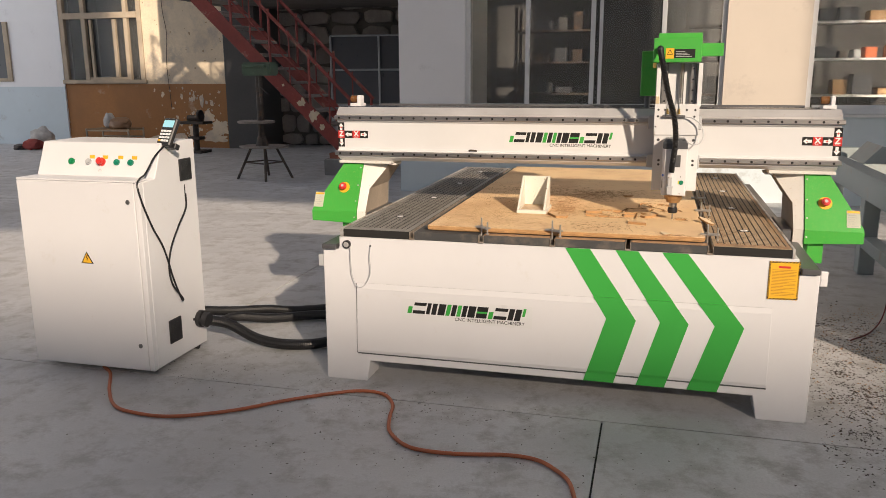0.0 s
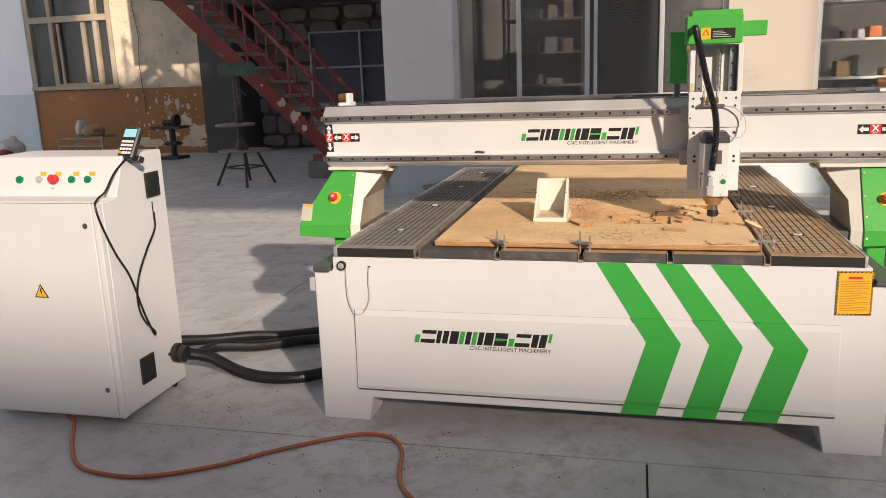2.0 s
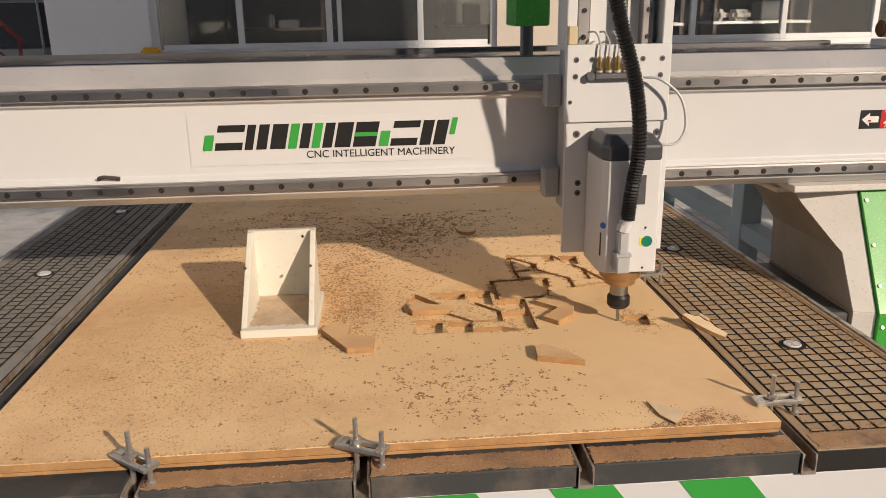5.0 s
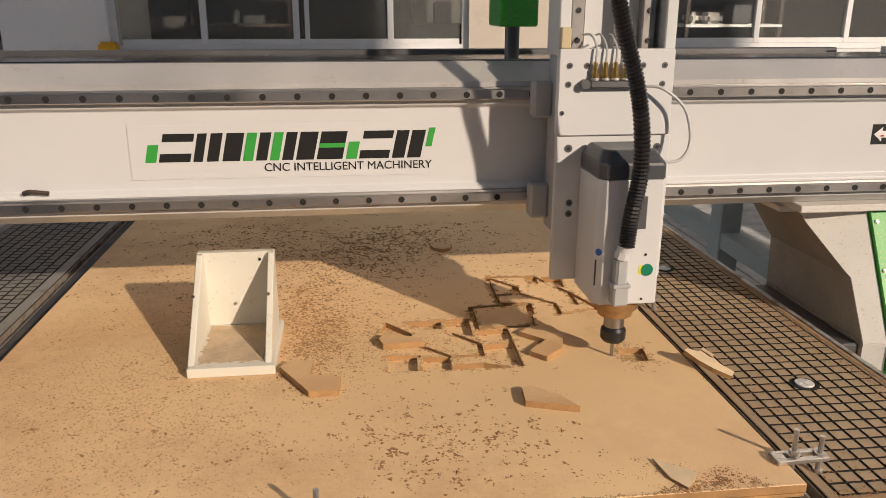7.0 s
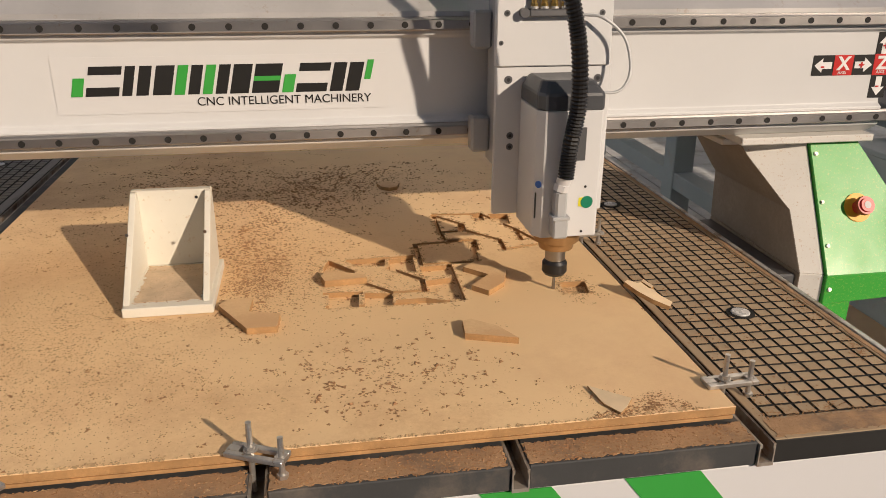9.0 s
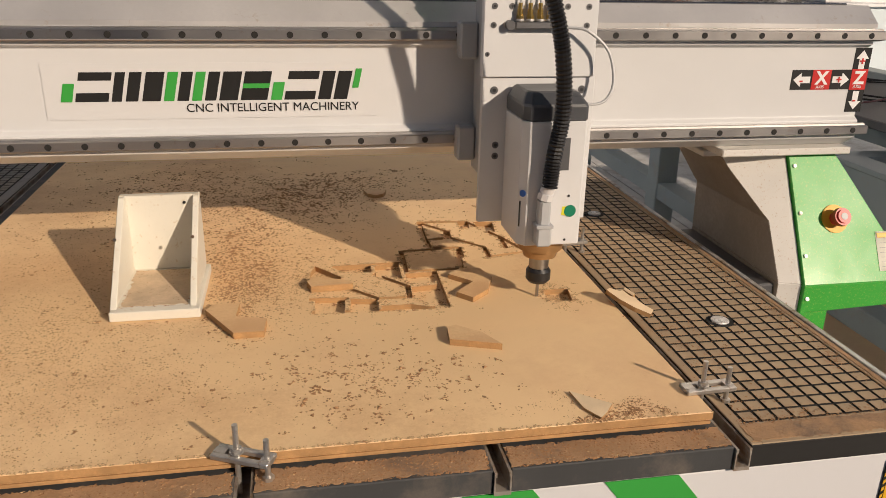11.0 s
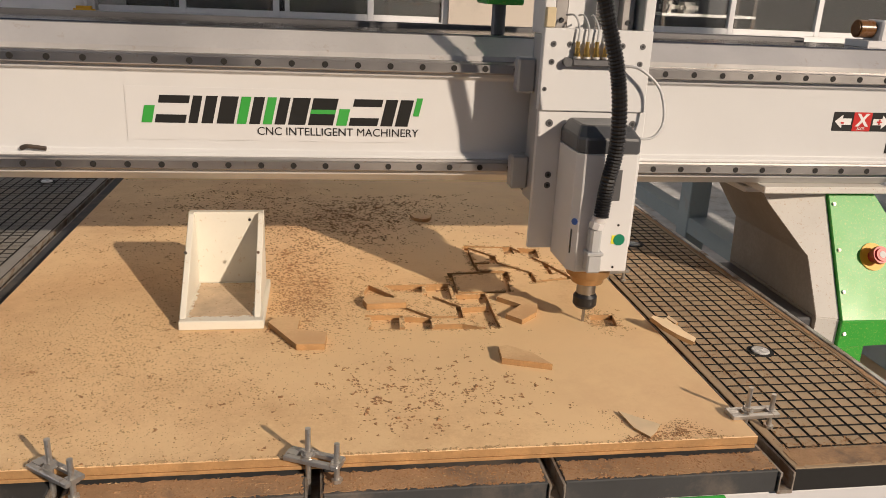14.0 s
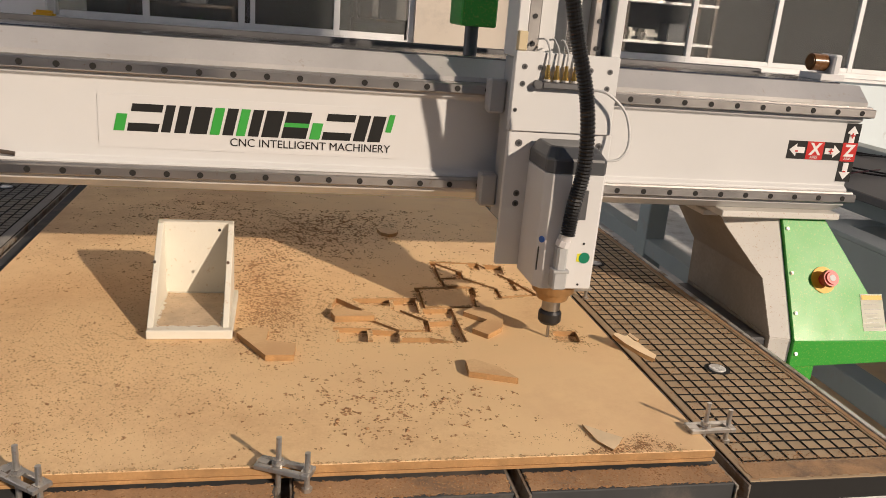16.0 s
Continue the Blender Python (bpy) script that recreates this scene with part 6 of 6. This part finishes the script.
heap("plastic_sack", -8.85, 10.35, 0.435, 0.25, 0.18, 0.13, mat("orange_sack", (0.34, 0.2, 0.11), 0.5, var=0.25), "crumpled brown plastic sack on the bench", "sack", 3)
heap("plastic_bag", -9.12, 10.4, 0.435, 0.12, 0.1, 0.18, CLOTH, "crumpled white plastic bag on the bench", "bag", 8)
heap("rag_heap", -10.75, 10.1, 0.0, 0.22, 0.18, 0.13, mat("red_rag", (0.30, 0.06, 0.05), 0.9, var=0.3), "heap of red rags on the floor", "rags", 5)
heap("grey_rag", -11.0, 10.05, 0.0, 0.16, 0.14, 0.07, OLD_IRON, "dark rags on the floor", "rags", 6)
heap("grey_sack", -10.85, 10.45, 0.0, 0.26, 0.2, 0.26, CLOTH, "pale grey sack behind the rags", "sack", 15)

fence = thing("mesh_partition", (-3.6, 11.6, 0), "grey steel frame partition with dark panels", "partition")
for x in (-4.75, -3.75, -2.7):
    part("post", rod((x, 11.5, 0), (x, 11.5, 2.2), 0.022, n=8), LIGHT_GREY, fence)
for z in (1.55, 2.2):
    part("rail", rod((-4.75, 11.5, z), (-1.3, 11.5, z), 0.02, n=8), LIGHT_GREY, fence)
part("mesh_panel", box(-4.75, -1.3, 11.53, 11.54, 0.9, 2.18), GREY_PLASTIC, fence)
part("low_panel", box(-4.75, -1.3, 11.53, 11.55, 0.0, 0.88), LIGHT_GREY, fence)

# ---- the unfinished grey machine frame beside it ----
frame2 = thing("unfinished_machine", (3.7, 2.4, 0), "grey-blue primed steel machine frame, unfinished", "machine frame")
part("side_beam", join(box(2.97, 3.12, 0.35, 4.3, 0.56, 0.735, 0.006), box(2.955, 3.0, 0.35, 4.3, 0.735, 0.752, 0.003)), GREY_PRIMER, frame2)
part("side_beam", box(4.7, 4.85, 0.35, 4.3, 0.56, 0.735, 0.006), GREY_PRIMER, frame2)
for y in (0.5, 1.72, 2.9, 4.1):
    for x in (2.985, 4.72):
        part("leg", box(x, x + 0.11, y - 0.06, y + 0.06, 0.0, 0.56, 0.005), GREY_PRIMER, frame2)
    part("cross_beam", box(3.121, 4.699, y - 0.05, y + 0.05, 0.57, 0.70, 0.004), GREY_PRIMER, frame2)
for y0, y1 in ((0.561, 1.659), (1.781, 2.839), (2.961, 4.039)):
    part("low_rail", box(2.99, 3.09, y0, y1, 0.20, 0.285, 0.004), GREY_PRIMER, frame2)
for y in (3.6,):
    part("gusset", prism_xz([(3.121, 0.735), (3.30, 0.735), (3.30, 0.86), (3.25, 0.88)], y, y + 0.5, 0.004), GREY_PRIMER, frame2)
part("end_plate", box(2.97, 4.85, 4.301, 4.42, 0.5, 0.80, 0.006), GREY_PRIMER, frame2)
plate2 = single("steel_plate", box(3.30, 4.65, 0.9, 2.68, 0.78, 0.815, 0.004), DARK_PLATE, "dark steel plate lying on the grey frame", "plate")
for x in (3.40, 4.5):
    part("bearer", box(x, x + 0.1, 0.95, 2.62, 0.7, 0.7795, 0.003), GREY_PRIMER, frame2)
loop = []
for k in range(30):
    a = k * 0.55
    loop.append((3.82 + (0.30 + 0.05 * math.sin(k * 1.3)) * math.cos(a), 2.35 + (0.34 + 0.06 * math.cos(k * 0.9)) * math.sin(a), 0.824 + 0.002 * (k % 5)))
single("cable_coil", tube(smooth_path(loop, 4), 0.0045, 6), RUBBER, "thin black cable coiled on the steel plate", "cable")
single("red_cable", tube(smooth_path([(3.75, 2.2, 0.826), (3.5, 2.05, 0.835), (3.40, 2.0, 0.835), (3.25, 1.9, 0.80), (3.1, 1.80, 0.762), (2.95, 1.72, 0.60), (2.90, 1.7, 0.35), (2.86, 1.6, 0.08), (2.75, 1.4, 0.008), (2.6, 1.2, 0.008)], 8), 0.004, 6), mat("dark_red_cable", (0.16, 0.03, 0.03), 0.5), "dark red cable trailing off the frame", "cable")
bot = thing("drink_bottle", (2.93, 1.12, 0), "crushed orange plastic drink bottle lying on the floor", "bottle")
part("bottle_body", join(rod((2.86, 1.20, 0.034), (2.99, 1.05, 0.034), 0.033, n=16, w=0.008)), BOTTLE, bot, "", True)
part("bottle_neck", join(rod((2.86, 1.20, 0.034), (2.83, 1.235, 0.034), 0.028, 0.013, n=14), rod((2.83, 1.235, 0.034), (2.82, 1.247, 0.034), 0.015, n=14)), YELLOW, bot, "yellow cap and neck", True)
single("wood_sheet", box(3.06, 4.3, 0.95, 2.35, 0.001, 0.014, 0.002), BOARD, "tan board lying on the floor beneath the frame", "board")


def on_floor(x, y):
    return 0.0005 if x > 2.2 and -1.0 < y < 3.5 and not (3.06 < x < 4.3 and 0.95 < y < 2.35) else None


flakes("floor_debris", [(2.55, 0.7, 0.18, 0.5), (2.6, 1.3, 0.2, 0.3), (2.5, 0.1, 0.15, 0.3)], 5200, 0.006, "dark wood crumbs and dirt on the floor", on_floor, 9, OLD_IRON, 9, 0.035)
flakes("floor_debris", [(2.55, 0.9, 0.16, 0.45), (2.7, 1.3, 0.2, 0.3)], 1500, 0.005, "brown wood crumbs on the floor", on_floor, 29, BOARD_EDGE, 4, 0.04)
flakes("floor_grit", [(-0.6, -0.05, 0.25, 0.12), (0.2, -0.45, 0.5, 0.3), (1.0, -0.6, 0.7, 0.35), (0.4, -0.2, 0.3, 0.1)], 900, 0.004, "dark grit scattered on the concrete floor", lambda x, y: 0.0004 if y < -0.02 or x < -0.05 else None, 14, OLD_IRON)
single("floor_bin", join(rod((-0.72, 4.6, 0.0), (-0.72, 4.6, 0.2), 0.085, 0.1, n=24, w=0.004)), LIGHT_GREY, "small pale plastic bucket on the floor", "bucket", smooth=True)
heap("broken_plaster", -0.5, 6.0, 0.0, 0.65, 0.14, 0.12, BLOCK, "broken plaster rubble along the wall foot", "rubble", 12)

# ---- pieces ----
slab_joints = [(-16.0, -12.0), (-11.99, -7.2), (-7.19, -2.9), (-2.89, 1.336), (1.344, 5.6), (5.61, 9.5), (9.51, 13.0)]
for y0, y1 in ((-6.0, -4.6), (-4.592, -0.184), (-0.176, 4.3), (4.308, 8.8), (8.808, 14.0)):
    for x0, x1 in slab_joints:
        off = 0.0 if y1 < 0 else 1.9
        xa, xb = x0 + (off if x0 > -16 else 0), x1 + (off if x1 < 13 else 0)
        part("floor_slab", box(xa, xb, y0, y1, -0.011, 0.0, 0.0), CONCRETE, floor)

stone_r = random.Random(21)
z = 0.0
while z < 2.9:
    h = stone_r.uniform(0.22, 0.42)
    x = -6.2 + stone_r.uniform(-0.2, 0)
    while x < -1.0:
        w = stone_r.uniform(0.28, 0.72)
        pts = []
        for k in range(7):
            a = k * 2 * math.pi / 7 + stone_r.uniform(-0.25, 0.25)
            ca, sa = math.cos(a), math.sin(a)
            pts.append((x + w / 2 + 0.5 * (w - 0.02) * math.copysign(abs(ca) ** 0.55, ca) * stone_r.uniform(0.88, 1.05), z + h / 2 + 0.5 * (h - 0.02) * math.copysign(abs(sa) ** 0.55, sa) * stone_r.uniform(0.9, 1.08)))
        part("stone", prism_xz(pts, SY - stone_r.uniform(0.0, 0.07), SY + 0.05, 0.012), STONE, wall_stone)
        x += w
    z += h

for (vac, x0, y0, cols, rows), cell_m in zip(CELLS, (CELL_GREY, CELL)):
    cell_me = cell_mesh(cell_m)
    near = 30
    for i in range(cols):
        for j in range(near):
            piece("bed_cell", cell_me, (x0 + (i + 0.5) * GRID, y0 + (j + 0.5) * GRID, 0.7499), vac)
    verts, faces = [], []
    s = GRID / 2 - 0.0025
    for i in range(cols):
        for j in range(near, rows):
            cx, cy = x0 + (i + 0.5) * GRID, y0 + (j + 0.5) * GRID
            b = len(verts)
            verts += [(cx + dx * s, cy + dy * s, zz) for zz in (0.7499, 0.7518) for dx, dy in ((-1, -1), (1, -1), (1, 1), (-1, 1))]
            faces += [(b, b + 1, b + 5, b + 4), (b + 1, b + 2, b + 6, b + 5), (b + 2, b + 3, b + 7, b + 6), (b + 3, b, b + 4, b + 7), (b + 4, b + 5, b + 6, b + 7)]
    me = bpy.data.meshes.new("cell_field")
    me.from_pydata(verts, [], faces)
    me.materials.append(cell_m)
    me.materials.append(GROOVE)
    for k, f in enumerate(me.polygons):
        f.material_index = 0 if k % 5 == 4 else 1
    fc = new("cell_field", me)
    fc.parent = vac
    fc.matrix_parent_inverse = WORLD[vac.name].inverted()
    tagged(fc, kind="stuff")
